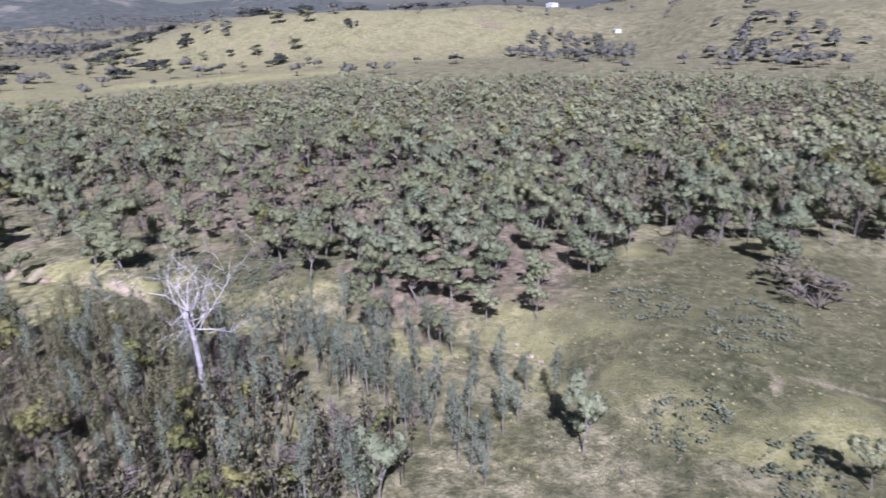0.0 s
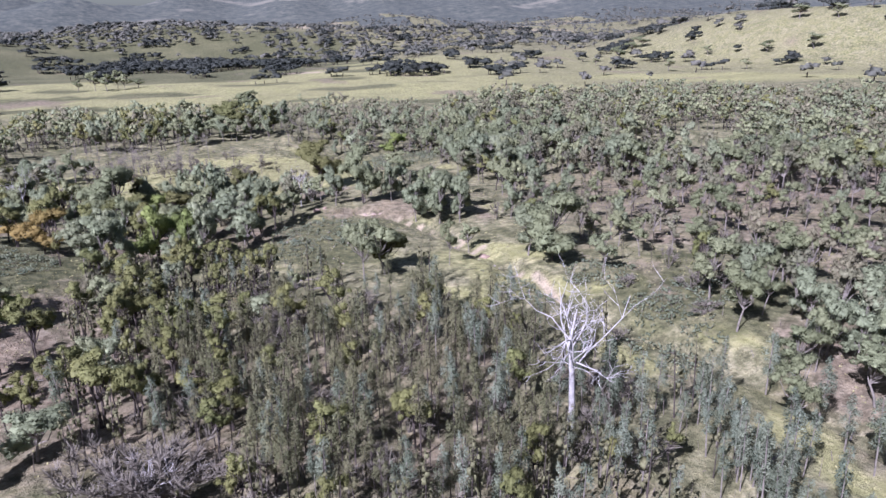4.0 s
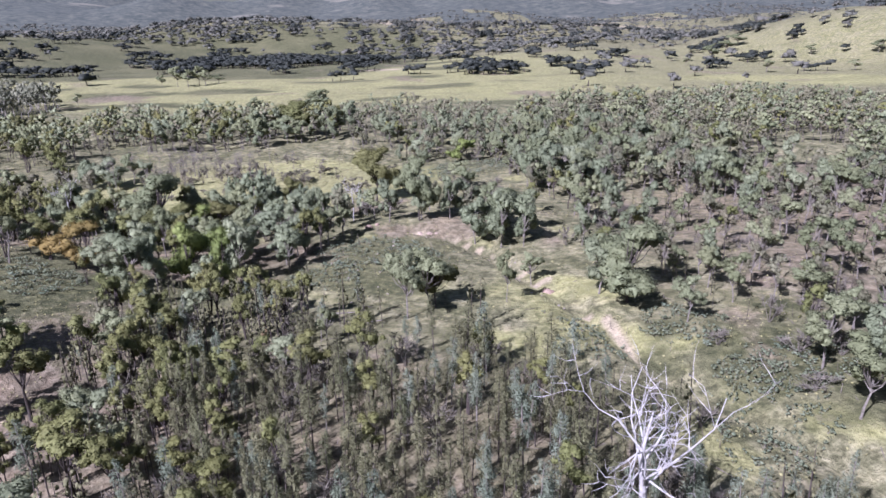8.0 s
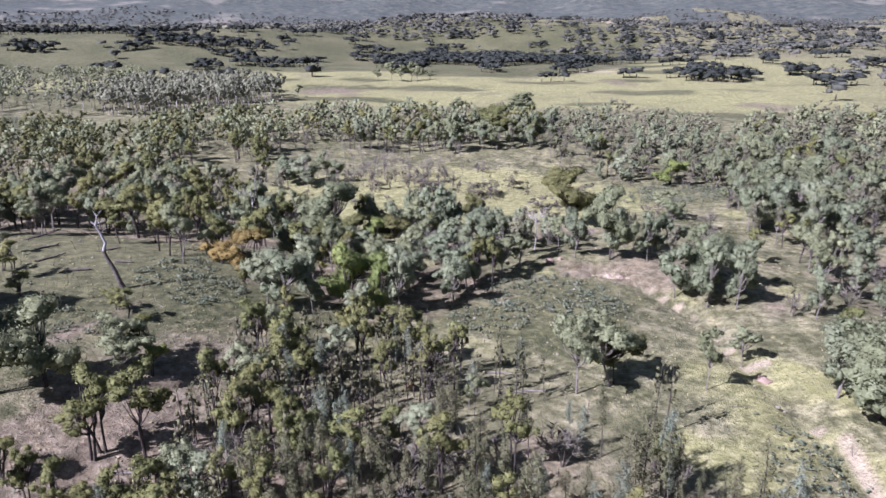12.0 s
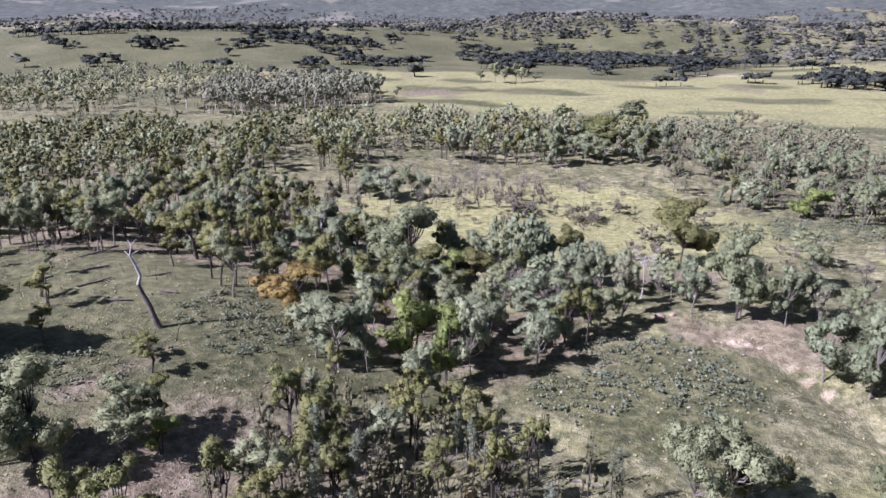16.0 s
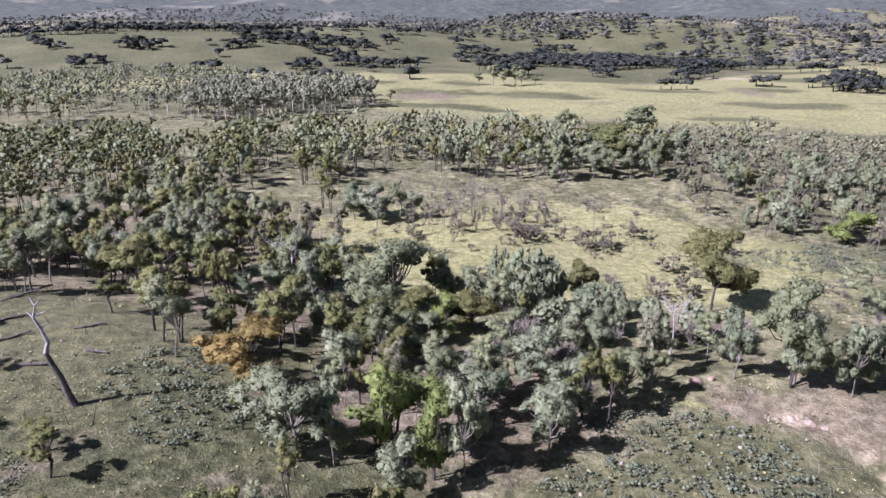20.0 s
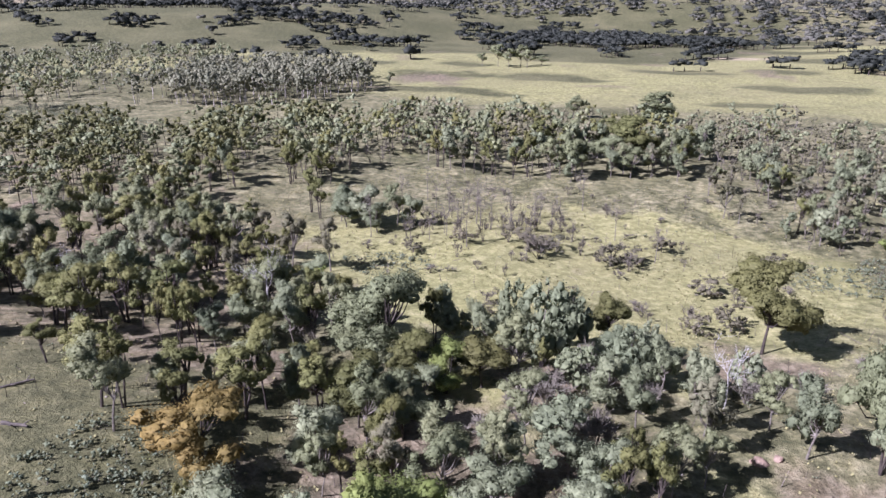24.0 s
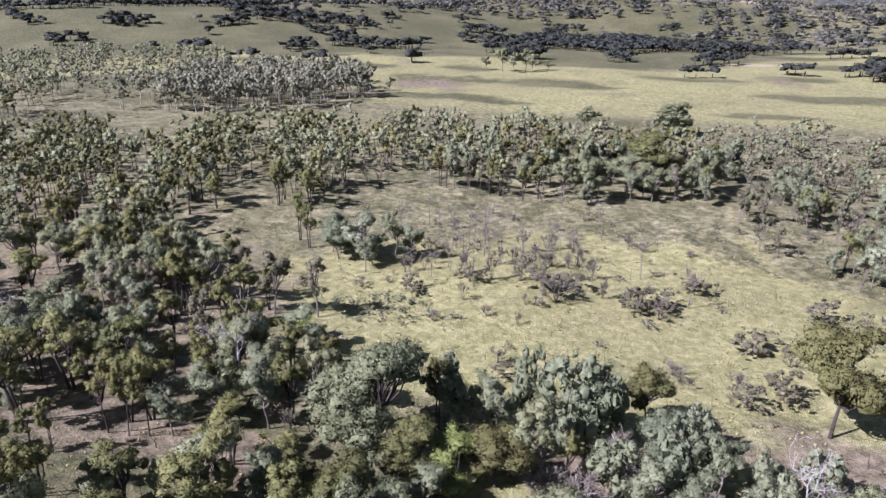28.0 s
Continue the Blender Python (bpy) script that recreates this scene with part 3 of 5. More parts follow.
BLUE_SAPLING = tree_kind("blue_gum_sapling", "columnar gum sapling with pale blue-green leaves", "sapling", "blue-green saplings", 6, 440, sapling_shape, LEAF_PALE_BLUE, BARK_GREY, per=440, clumps=24, leaf=0.088, width=0.16, core=1, fat=0.60, reach=0.8, bare=0.24, tall=1.9, inner=0.0)
SHRUB = tree_kind("shrub", "low grey-green leafy shrub in dry grass", "shrub", "low shrubs", 4, 500, shrub_shape, LEAF_SHRUB, BARK_GREY)
SCRUB = []
for i in range(5):
    r = np.random.default_rng(600 + i)
    t = thing("bare_scrub", "leafless grey-purple thicket of upright twigs", "shrub", "bare scrub bushes")
    part("twig_crown", quad_mesh("twig_crown", [(twig_shape(r), TWIG_GREY)]), t)
    SCRUB.append(t)
USED = set()


def wood_sample(shape, seed, n, **kw):
    """Plain versions of the same trees, for the joined woods."""
    return [shape(np.random.default_rng(seed + i), **kw) for i in range(n)]


LOW_GUM = wood_sample(gum_shape, 710, 8, clumps=15, per=22, leaf=0.165, sides=3, limbs=0, width=0.62, bare=0.32, core=1, lumps=(0.24, 0.38))
LOW_BLUE = wood_sample(gum_shape, 720, 8, clumps=15, per=22, leaf=0.165, sides=3, width=0.64, bare=0.20, limbs=0, core=1, lumps=(0.24, 0.38))
LOW_OLIVE = wood_sample(gum_shape, 730, 8, clumps=13, per=22, leaf=0.16, sides=3, width=0.50, bare=0.32, limbs=0, core=1, lumps=(0.26, 0.42))
LOW_DRAB = wood_sample(gum_shape, 735, 8, clumps=13, per=22, leaf=0.16, sides=3, width=0.44, bare=0.28, limbs=0, core=1, lumps=(0.26, 0.42), flat=1.0)
PLAIN = wood_sample(gum_shape, 715, 8, clumps=10, per=9, leaf=0.26, sides=3, limbs=0, width=0.60, bare=0.28, core=1, lumps=(0.26, 0.42))
LOW_SAPLING = wood_sample(sapling_shape, 740, 8, per=16, leaf=0.17, clumps=14, width=0.15, fat=0.56, reach=0.85, tall=1.9, inner=0.3)
LOW_BLUE_SAPLING = wood_sample(sapling_shape, 745, 6, per=13, leaf=0.17, clumps=13, width=0.16, bare=0.24, fat=0.6, reach=0.8, tall=1.6)


def far_shape(r, h=10.0, masses=4):
    """A tree a kilometre off: short trunk under a low domed crown of a few ragged masses."""
    W = 0.42 * h
    centres = [np.array((0, 0, 0.52 * h))] + [np.array((math.cos(a) * W * 0.5, math.sin(a) * W * 0.5, h * r.uniform(0.34, 0.62))) for a in np.arange(masses - 1) * 6.283 / (masses - 1) + r.uniform(0, 6.28)]
    sizes = [W * 0.85] + [W * r.uniform(0.45, 0.7) for _ in centres[1:]]
    trunk = tube([(0, 0, -0.5), (0.1, 0, 0.25 * h)], (0.03 * h, 0.02 * h), 3)
    inner = foliage(r, centres[:1], sizes[:1], 10, 0.7, 0.8, 0.0, 1)
    return trunk, np.concatenate([inner, foliage(r, centres[1:], sizes[1:], 5, 0.55, 0.8, 0.0, 1)])


FAR_TREE = wood_sample(far_shape, 750, 8)
LOW_TWIG = [(twig_shape(np.random.default_rng(760 + i), stems=6, twigs=12), None) for i in range(4)]


def woods(name, label, category, rows):
    """One joined wood: rows of (samples, leaf material, bark material, x, y, height ratio, width ratio)."""
    groups = {}
    for samples, leaf, bark, x, y, h, w in rows:
        wood, leaves = samples[int(rng.integers(len(samples)))]
        a = rng.uniform(0, 6.28)
        c, s = math.cos(a) * w, math.sin(a) * w
        M = np.array(((c, s, 0), (-s, c, 0), (0, 0, h)))
        o, tone = np.array((x, y, 0)), rng.random()
        for q, m in ((wood, bark), (leaves, leaf)):
            if q is not None:
                q = q if q.shape[-1] == 6 else with_normals(q)
                n = q[:, :, 3:] @ M
                n /= np.linalg.norm(n, axis=-1, keepdims=True) + 1e-9
                groups.setdefault(m, []).append((np.concatenate([q[:, :, :3] @ M + o, n], -1).astype(np.float32), np.full(len(q), tone, np.float32)))
    parts, tones = [], []
    for m, qs in groups.items():
        parts.append((np.concatenate([q for q, _ in qs]), m))
        tones.extend(k for _, k in qs)
    me = quad_mesh(name, parts, np.concatenate(tones))
    return tagged(new(name, me), label, category, kind="stuff")


# ---------------------------------------------------------------- where the woods stand
SAPLINGS = [(-8, 40), (25, 38), (42, 48), (47, 64), (43, 84), (36, 106), (20, 119), (2, 126), (-20, 131), (-33, 123), (-30, 100), (-24, 70)]
EAST_WOOD = [(62, 118), (86, 96), (98, 62), (100, 42), (114, 22), (128, 2), (190, -12), (360, 0), (350, 140), (280, 290), (190, 380), (90, 360), (62, 300), (44, 245), (50, 190), (58, 150)]
EAST_SLOPE = [(45, 126), (54, 102), (92, 84), (118, 100), (110, 150), (84, 188), (46, 184)]
RISE = [(56, 78), (62, 60), (80, 53), (100, 58), (100, 85), (74, 100), (60, 98)]
WEST_FRONT = [(-46, 86), (-32, 74), (-22, 104), (-28, 132), (-36, 130), (-36, 104)]
GROVE = [(-46, 152), (-34, 143), (-10, 149), (1, 165), (-3, 180), (-18, 176), (-24, 186), (-44, 180)]
BANK = [(8, 172), (34, 164), (50, 178), (40, 202), (16, 190)]
WEST_WOOD = [(-150, 130), (-82, 160), (-62, 178), (-58, 196), (-74, 225), (-95, 262), (-200, 300), (-270, 240), (-200, 140)]
BELT = [(-160, 285), (-98, 262), (-80, 288), (-40, 280), (8, 292), (0, 332), (-24, 358), (-60, 355), (-110, 338), (-160, 335)]
WEST_GROVE = [(-84, 158), (-64, 160), (-48, 166), (-44, 184), (-58, 200), (-78, 200)]
THICKET = [(4, 262), (46, 236), (64, 290), (80, 350), (20, 395), (-8, 365), (4, 300)]
FAR_WEST = [(-240, 352), (-168, 368), (-150, 415), (-185, 480), (-265, 470)]
OUTER_WEST = [(-440, 300), (-255, 318), (-268, 480), (-330, 560), (-460, 520)]
WEST_FIELD = [(-125, 95), (-66, 92), (-50, 122), (-48, 150), (-64, 172), (-84, 160), (-125, 145)]
CLEARINGS = ((-100, 238, 11), (-88, 228, 10), (-92, 246, 9), (-108, 256, 8), (-70, 217, 9), (-28, 171, 6.5), (-18.5, 173, 5), (-14, 196, 9), (190, 152, 20), (155, 128, 8), (113, 121, 7), (120, 200, 14), (36, 132, 10), (150, 230, 15), (-130, 205, 12), (82, 62, 7), (250, 60, 12), (140, 80, 8))

# regions: ring, share of cells filled, mix of gum, blue, olive, sapling, twigs, least and greatest height
REGIONS = (
    (EAST_WOOD, 0.66, (0.40, 0.32, 0.06, 0.04, 0.18), 6.5, 12.5),
    (EAST_SLOPE, 0.50, (0.22, 0.08, 0.10, 0.38, 0.22), 6.0, 10.0),
    (RISE, 0.40, (0.50, 0.45, 0.05, 0.0, 0.0), 8.0, 11.5),
    (WEST_FRONT, 0.30, (0.22, 0.06, 0.56, 0.08, 0.08), 6.5, 9.5),
    (GROVE, 0.40, (0.34, 0.28, 0.28, 0.0, 0.10), 7.0, 10.5),
    (BANK, 0.20, (0.35, 0.55, 0.0, 0.0, 0.10), 7.0, 10.0),
    (WEST_WOOD, 0.56, (0.36, 0.10, 0.48, 0.0, 0.06), 7.5, 12.0),
    (WEST_GROVE, 0.46, (0.30, 0.12, 0.50, 0.0, 0.08), 7.0, 10.0),
    (BELT, 0.58, (0.40, 0.20, 0.24, 0.0, 0.16), 8.0, 12.5),
    (THICKET, 0.74, (0.20, 0.36, 0.04, 0.0, 0.40), 6.0, 9.5),
    (FAR_WEST, 0.42, (0.0, 0.0, 1.0, 0.0, 0.0), 11.0, 16.0),
    (OUTER_WEST, 0.15, (0.4, 0.2, 0.3, 0.0, 0.1), 8.0, 14.0),
    (WEST_FIELD, 0.022, (0.2, 0.2, 0.6, 0.0, 0.0), 4.0, 6.5),
)
KINDS = ((GUM, LOW_GUM, LEAF_GREY, BARK_DARK, 10.0), (BLUE, LOW_BLUE, LEAF_BLUE, BARK_GREY, 10.0), (OLIVE, LOW_OLIVE, LEAF_OLIVE, BARK_DARK, 10.0),
         (SAPLING, LOW_SAPLING, LEAF_SAPLING, BARK_DARK, 8.0), (SCRUB, LOW_TWIG, None, TWIG_GREY, 4.0), (BLUE_SAPLING, LOW_BLUE_SAPLING, LEAF_PALE_BLUE, BARK_GREY, 8.0), (DRAB, LOW_DRAB, LEAF_DRAB, BARK_GREY, 10.0))
KEYED = []          # (x, y, radius) kept free round the trees set one by one


def jittered(x0, x1, y0, y1, cell, seed):
    r = np.random.default_rng(seed)
    X, Y = np.meshgrid(np.arange(x0, x1, cell), np.arange(y0, y1, cell))
    X, Y = X.ravel() + r.uniform(0, cell, X.size), Y.ravel() + r.uniform(0, cell, X.size)
    return X, Y, r


def clear_of(X, Y):
    ok = np.ones(len(X), bool)
    for x, y, q in CLEARINGS:
        ok &= np.hypot(X - x, Y - y) > q
    for x, y, q in KEYED:
        ok &= np.hypot(X - x, Y - y) > q
    ok &= along(X, Y, GULLY) > 5.5
    return ok


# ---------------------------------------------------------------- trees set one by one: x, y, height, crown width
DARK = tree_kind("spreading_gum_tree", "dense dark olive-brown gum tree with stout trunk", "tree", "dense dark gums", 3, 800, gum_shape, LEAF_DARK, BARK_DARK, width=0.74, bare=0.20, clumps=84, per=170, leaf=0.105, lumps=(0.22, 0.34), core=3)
GREEN = tree_kind("green_gum_tree", "fresh green leafy gum tree with full crown", "tree", "fresh green trees", 2, 820, gum_shape, LEAF_GREEN, BARK_DARK, width=0.60, bare=0.12, clumps=40, per=200, leaf=0.10, stems=2, lumps=(0.26, 0.40), core=3, flat=1.1)
RUST = tree_kind("rust_leaved_tree", "bushy tree with rust-orange foliage among gums", "tree", "", 1, 830, gum_shape, LEAF_RUST, BARK_DARK, width=0.95, bare=0.1, clumps=50, per=130, leaf=0.105, lumps=(0.18, 0.32), core=3)
CASUARINA = tree_kind("she_oak", "feathery grey-green tree of upright drooping foliage", "tree", "grey feathery trees", 3, 840, sapling_shape, LEAF_BLUE, BARK_GREY, h=10.0, width=0.42, clumps=64, per=120, leaf=0.10, fat=0.36, reach=0.95, core=2, bare=0.14, tall=2.2)
BROAD = tree_kind("broad_gum_tree", "broad spreading grey-green gum tree with low full crown", "tree", "broad spreading gums", 3, 860, gum_shape, LEAF_GREY, BARK_DARK, width=0.92, bare=0.10, clumps=90, per=170, leaf=0.105, stems=2, lumps=(0.18, 0.30), core=3)

GUMS_NORTH = ((-103.5, 220.9, 8.3, 6.5), (-50.6, 164.3, 7.5, 7.9), (-61.8, 237.4, 9.3, 6.7), (-46, 380, 8.0, 7.5),
              (-2.2, 165.5, 7.0, 5), (8.0, 176.7, 7.6, 5.5), (30.7, 190.7, 7.6, 6.2), (-96.7, 167.0, 10.7, 8.8), (-56.9, 149.6, 11.0, 7.6), (-56.4, 156.8, 6.0, 5.5), (31.9, 204.3, 7.1, 9.1),
          (-3.2, 161.1, 8.3, 4.4), (-51.9, 159.6, 6.5, 2.8), (-34.4, 167.6, 8.2, 4.4))
GUMS_SOUTH = ((-45.2, 114.7, 7.5, 6.5), (11.5, 123.2, 11.4, 7.0), (-42.2, 111.4, 7.3, 8.0), (-26.8, 111.9, 9.2, 7.4), (-0.4, 115.8, 6.0, 3.4), (34.2, 137.0, 6.6, 5.0), (68.5, 112.2, 7.0, 7.5),
              (62.5, 53.8, 6.0, 5.4), (66.3, 47.6, 8.2, 4.8), (53.8, 55.3, 5.0, 3.6), (49.8, 64.1, 9.2, 5.6), (64.7, 61.5, 7.6, 9.5), (62.2, 66.1, 8.6, 8.7), (51.3, 4.6, 5.5, 4.5), (-19.8, 87.6, 6.0, 4.8),
              (70, 58, 7.5, 7.5), (74, 52, 7.0, 6.5), (58, 74, 7.5, 7), (56.5, 58.5, 5.2, 4.6), (68, 70, 8.4, 8),
          (27.6, 126.6, 8.9, 3.7), (15.6, 125.8, 10.8, 9.2))
BLUES_NORTH = ((-72, 233, 8, 7.5), (-64, 231.5, 7.5, 7.5), (-69, 238, 9, 7), (-58, 237.5, 7.5, 6.5), (-3.9, 184.6, 6.5, 6.2), (0.6, 182.5, 5.8, 5.6), (-58.3, 175.7, 7.3, 6.8), (-58.1, 196, 7.0, 8), (-67.6, 234, 9.2, 8.9), (-75, 236.4, 8.9, 7), (-36.3, 154, 9.3, 7.6),
               (-36.7, 139.2, 9.3, 8.6), (-17.4, 153.4, 9.4, 7.8), (-11.9, 162.9, 9.0, 9.7), (-9.5, 153.6, 7.2, 6.8), (-30.7, 170, 6.0, 6.4), (-8.4, 185, 6.6, 8.1), (-6.1, 173.4, 8.4, 6))
BLUES_GROVE = ((-16.3, 143.8, 13.0, 5.2), (-29.4, 139.8, 10.1, 5.2), (-33.0, 138.6, 11.1, 7.6), (-8.8, 150.6, 9.0, 5.8), (1.2, 174.2, 10.3, 4.1), (-59.8, 170.4, 7.2, 4.6), (-78.9, 168.2, 5.8, 4.3), (-3.8, 181.4, 8.1, 4.4), (-0.0, 179.0, 8.2, 3.8), (-9.7, 176.4, 7.6, 5.9))
BLUES_BANK = ((11.1, 172, 10.2, 6.5), (27.8, 158.2, 10.4, 7.2), (37.9, 158.6, 10.1, 9.2), (35, 165, 9, 8), (29, 176, 8, 7),
          (18.1, 172.5, 10.7, 6.5), (24.3, 170.9, 10.2, 4.9), (32.5, 155.2, 12.6, 6.7), (36.9, 154.4, 10.7, 5.8))
BLUES_SOUTH = ((-20, 124.8, 7.4, 5.9), (-21.1, 137.8, 7.6, 5.4), (-5.7, 109.2, 5.0, 5.4), (78.9, 62.6, 12.2, 11),
               (86.5, 49.4, 9.7, 9.6), (25.6, 41, 8.5, 7), (106.4, 25.2, 9.4, 9.8), (-28.2, 80.3, 7.0, 9.3), (90, 62, 9, 9), (80, 72, 9, 8), (95, 52, 8.6, 9), (43, 127, 10, 9), (43, 28.8, 9.6, 6.2))
OLIVES = ((-43.1, 116.8, 6.5, 5.2), (-38.2, 100.3, 10.5, 6.8), (-33.4, 100.7, 11, 7), (-77.1, 134.0, 6.5, 5), (-76, 165.8, 12.4, 9.4), (-78.5, 174.8, 10.7, 8), (-72.1, 177.6, 10.2, 8.8), (-105.2, 205.4, 11, 10), (-112, 199, 7.4, 8.9), (-44.8, 167.8, 6.5, 7), (-51.5, 169.2, 7.6, 6.8), (-54.9, 128, 3.4, 4.7),
          (-82.7, 167.8, 7.9, 8.2), (-81.3, 136.7, 3.8, 4.6), (-67.8, 125, 5.6, 4.4), (-38.4, 98.8, 8.2, 7.4), (-44.5, 93.4, 5.6, 6.4), (-51.4, 125.2, 5, 4.6), (20.9, 47.2, 4.5, 5.2), (-22.7, 84.9, 9.8, 8.1), (-13.1, 84, 6.6, 4.8), (-8.6, 80.2, 7, 5.9))
OLIVES_WEST = ((-61.5, 152.5, 11, 6.5), (-59.3, 153.6, 10, 5), (-66, 171, 9, 5), (-64.2, 172.4, 9, 5), (-85.5, 169, 8, 6.5), (-54.5, 157.5, 8.5, 6), (-51.5, 153, 8, 5), (-47, 158.5, 9.5, 7), (-75, 158, 6, 5),
          (-40.7, 140.2, 6.9, 2.5), (-66.2, 168.1, 9.7, 3.2), (-63.9, 168.3, 9.7, 2.9), (-62.0, 169.3, 9.9, 3.3), (-69.9, 161.7, 5.5, 2.7), (-67.9, 162.4, 6.9, 2.3), (-64.8, 155.0, 9.6, 4.3), (-46.5, 161.7, 11.4, 4.9), (-40.5, 163.2, 8.4, 5.8))
DARKS = ((9.1, 198.6, 14.4, 14.2), (-11.3, 193, 8.6, 8), (-25.1, 176.7, 7.4, 10.5), (-17.7, 306, 14, 18), (-36, 163.8, 9.3, 8.8), (-43.9, 167.3, 6.3, 6.8), (16.2, 126.6, 8.8, 8.4), (-74.0, 119.6, 9.6, 14), (-79.5, 119.9, 9.0, 12), (-92.5, 130.5, 5.4, 8.5), (-33, 174, 8, 8.5), (-80, 112, 6.5, 9))
GREENS = ((-29.1, 174.2, 7.8, 6.6), (-59.7, 199.8, 4.2, 5.2), (-25.3, 146.2, 10.6, 9.9), (38, 248, 8.6, 9.9), (-40.6, 113.8, 5.2, 4),
          (-24.4, 143.4, 12.3, 6.9), (-19.4, 142.8, 12.4, 6.1))
SHE_OAKS = ((-19.8, 186.6, 11.5, 7.4), (-16.2, 188.3, 9.7, 6.1), (-24.1, 190.4, 10, 4.6), (-8.1, 183, 7.8, 4.8), (-13, 179, 6.5, 6), (-15, 386, 9.3, 13), (-6, 190, 6, 3.6), (5.5, 185.5, 6, 4.2))
BROADS = ((-39.1, 177.8, 14.0, 16.5), (-22.6, 299, 9, 15), (-53.9, 104.4, 12.5, 13), (-50.0, 107.1, 11.5, 11.8), (46.2, 122.6, 13.4, 15), (-30.5, 164, 8.5, 9), (33.5, 160.5, 10.5, 10),
          (17.7, 171.4, 15.0, 10.3))
REGROWTH = ((34, 36.4, 6.1, 1.6), (43.1, 50.6, 8.5, 1.5), (43.9, 37, 5.5, 1.8), (40, 58, 7.5, 1.6), (38, 47, 7, 1.6), (46, 44, 5, 1.5), (37, 41, 6.2, 1.7), (47, 62, 7, 1.6), (45, 57, 7.6, 1.6), (42, 68, 8, 1.7)) + tuple((33 + 17 * u + 5 * math.sin(9 * u), 34 + 1.05 * k, 5.0 + 4.2 * ((k * 0.618) % 1), 1.5 + 0.5 * u) for k in range(38) for u in [(k * 0.7548) % 1.0])
PADDOCK = ((-44, 381, 9, 9), (-14, 384, 12, 15), (-158.5, 427, 14, 9), (-150, 440, 8, 6), (-127, 572, 15, 13), (-118, 566, 13, 12), (-112, 574, 15, 13), (-106, 568, 12, 11), (-140, 578, 9, 9), (-98, 575, 7, 12),
           (341, 674, 16, 20), (483, 571, 15, 20), (455, 600, 12, 18), (420, 640, 10, 12), (380, 720, 12, 22), (400, 735, 12, 24), (300, 640, 8, 9), (330, 560, 11, 14), (520, 640, 14, 22), (540, 610, 14, 20), (395, 545, 9, 12))

for rows, samples, base_w in ((GUMS_NORTH, GUM, 7.4), (GUMS_SOUTH, GUM, 7.4), (BLUES_NORTH, BLUE, 7.4), (BLUES_GROVE, BLUE, 6.6), (BLUES_BANK, BLUE, 7.4), (BLUES_SOUTH, BLUE, 7.4), (OLIVES, OLIVE, 5.8), (OLIVES_WEST, OLIVE, 5.4), (DARKS, DARK, 9.2), (BROADS, BROAD, 11.0), (GREENS, GREEN, 7.0),
                              (SHE_OAKS, CASUARINA, 5.0), (REGROWTH, BLUE_SAPLING, 1.7), (PADDOCK, GUM, 7.6)):
    for x, y, h, w in rows:
        place(samples, USED, x, y, h / (8.0 if samples is BLUE_SAPLING else 10.0), w / base_w)
        KEYED.append((x, y, w * 0.42))
place(RUST, USED, -45.5, 148.6, 0.9, 1.1)
KEYED.append((-45.5, 148.6, 4.5))

# ---------------------------------------------------------------- dead trees
def dead_tree(name, label, x, y, h, seed, **kw):
    t = thing(name, label, "dead tree")
    q = dead_shape(np.random.default_rng(seed), h=h, **kw)
    low = q[:, :, 2].mean(1) < 0.42 * h
    part("trunk", quad_mesh("trunk", [(q[low], BARK_WEATHERED)]), t, "grey-brown weathered lower trunk")
    part("bare_crown", quad_mesh("bare_crown", [(q[~low], BARK_DEAD)]), t, "bleached bare branches")
    t.matrix_basis = at_ground(x, y, 0.6, 1.0)
    KEYED.append((x, y, 1.5))
    return t


dead_tree("dead_tree", "tall bleached white dead tree with spreading bare branches", 25.9, 68.4, 18.6, 903, first=0.45, forks=10, spread_angle=0.58, trunk=0.0185, depth=3, stout=0.32, branches=5)
host = place(BROAD, USED, -58.6, 181.5, 1.15, 0.9)
KEYED.append((-58.6, 181.5, 3))
limbs = part("dead_limb", quad_mesh("dead_limb", [(dead_shape(np.random.default_rng(911), h=11.0, first=0.5, forks=5, spread_angle=0.75, trunk=0.02), BARK_DEAD)]), host, "bleached dead limbs")
limbs.matrix_basis = Matrix.LocRotScale((0.6, -0.5, 0.3), None, (0.8, 0.8, 0.95))
dead_tree("dead_sapling", "thin pale dead tree with few bare branches", 3.2, 178.6, 9.5, 921, first=0.45, forks=3, spread_angle=0.5, trunk=0.012)
dead_tree("dead_sapling", "thin pale dead tree with few bare branches", -100, 184, 9.0, 922, first=0.45, forks=3, spread_angle=0.5, trunk=0.012)
dead_tree("dead_sapling", "thin pale dead tree with few bare branches", 190, 190, 10.0, 923, first=0.45, forks=4, spread_angle=0.6, trunk=0.016)


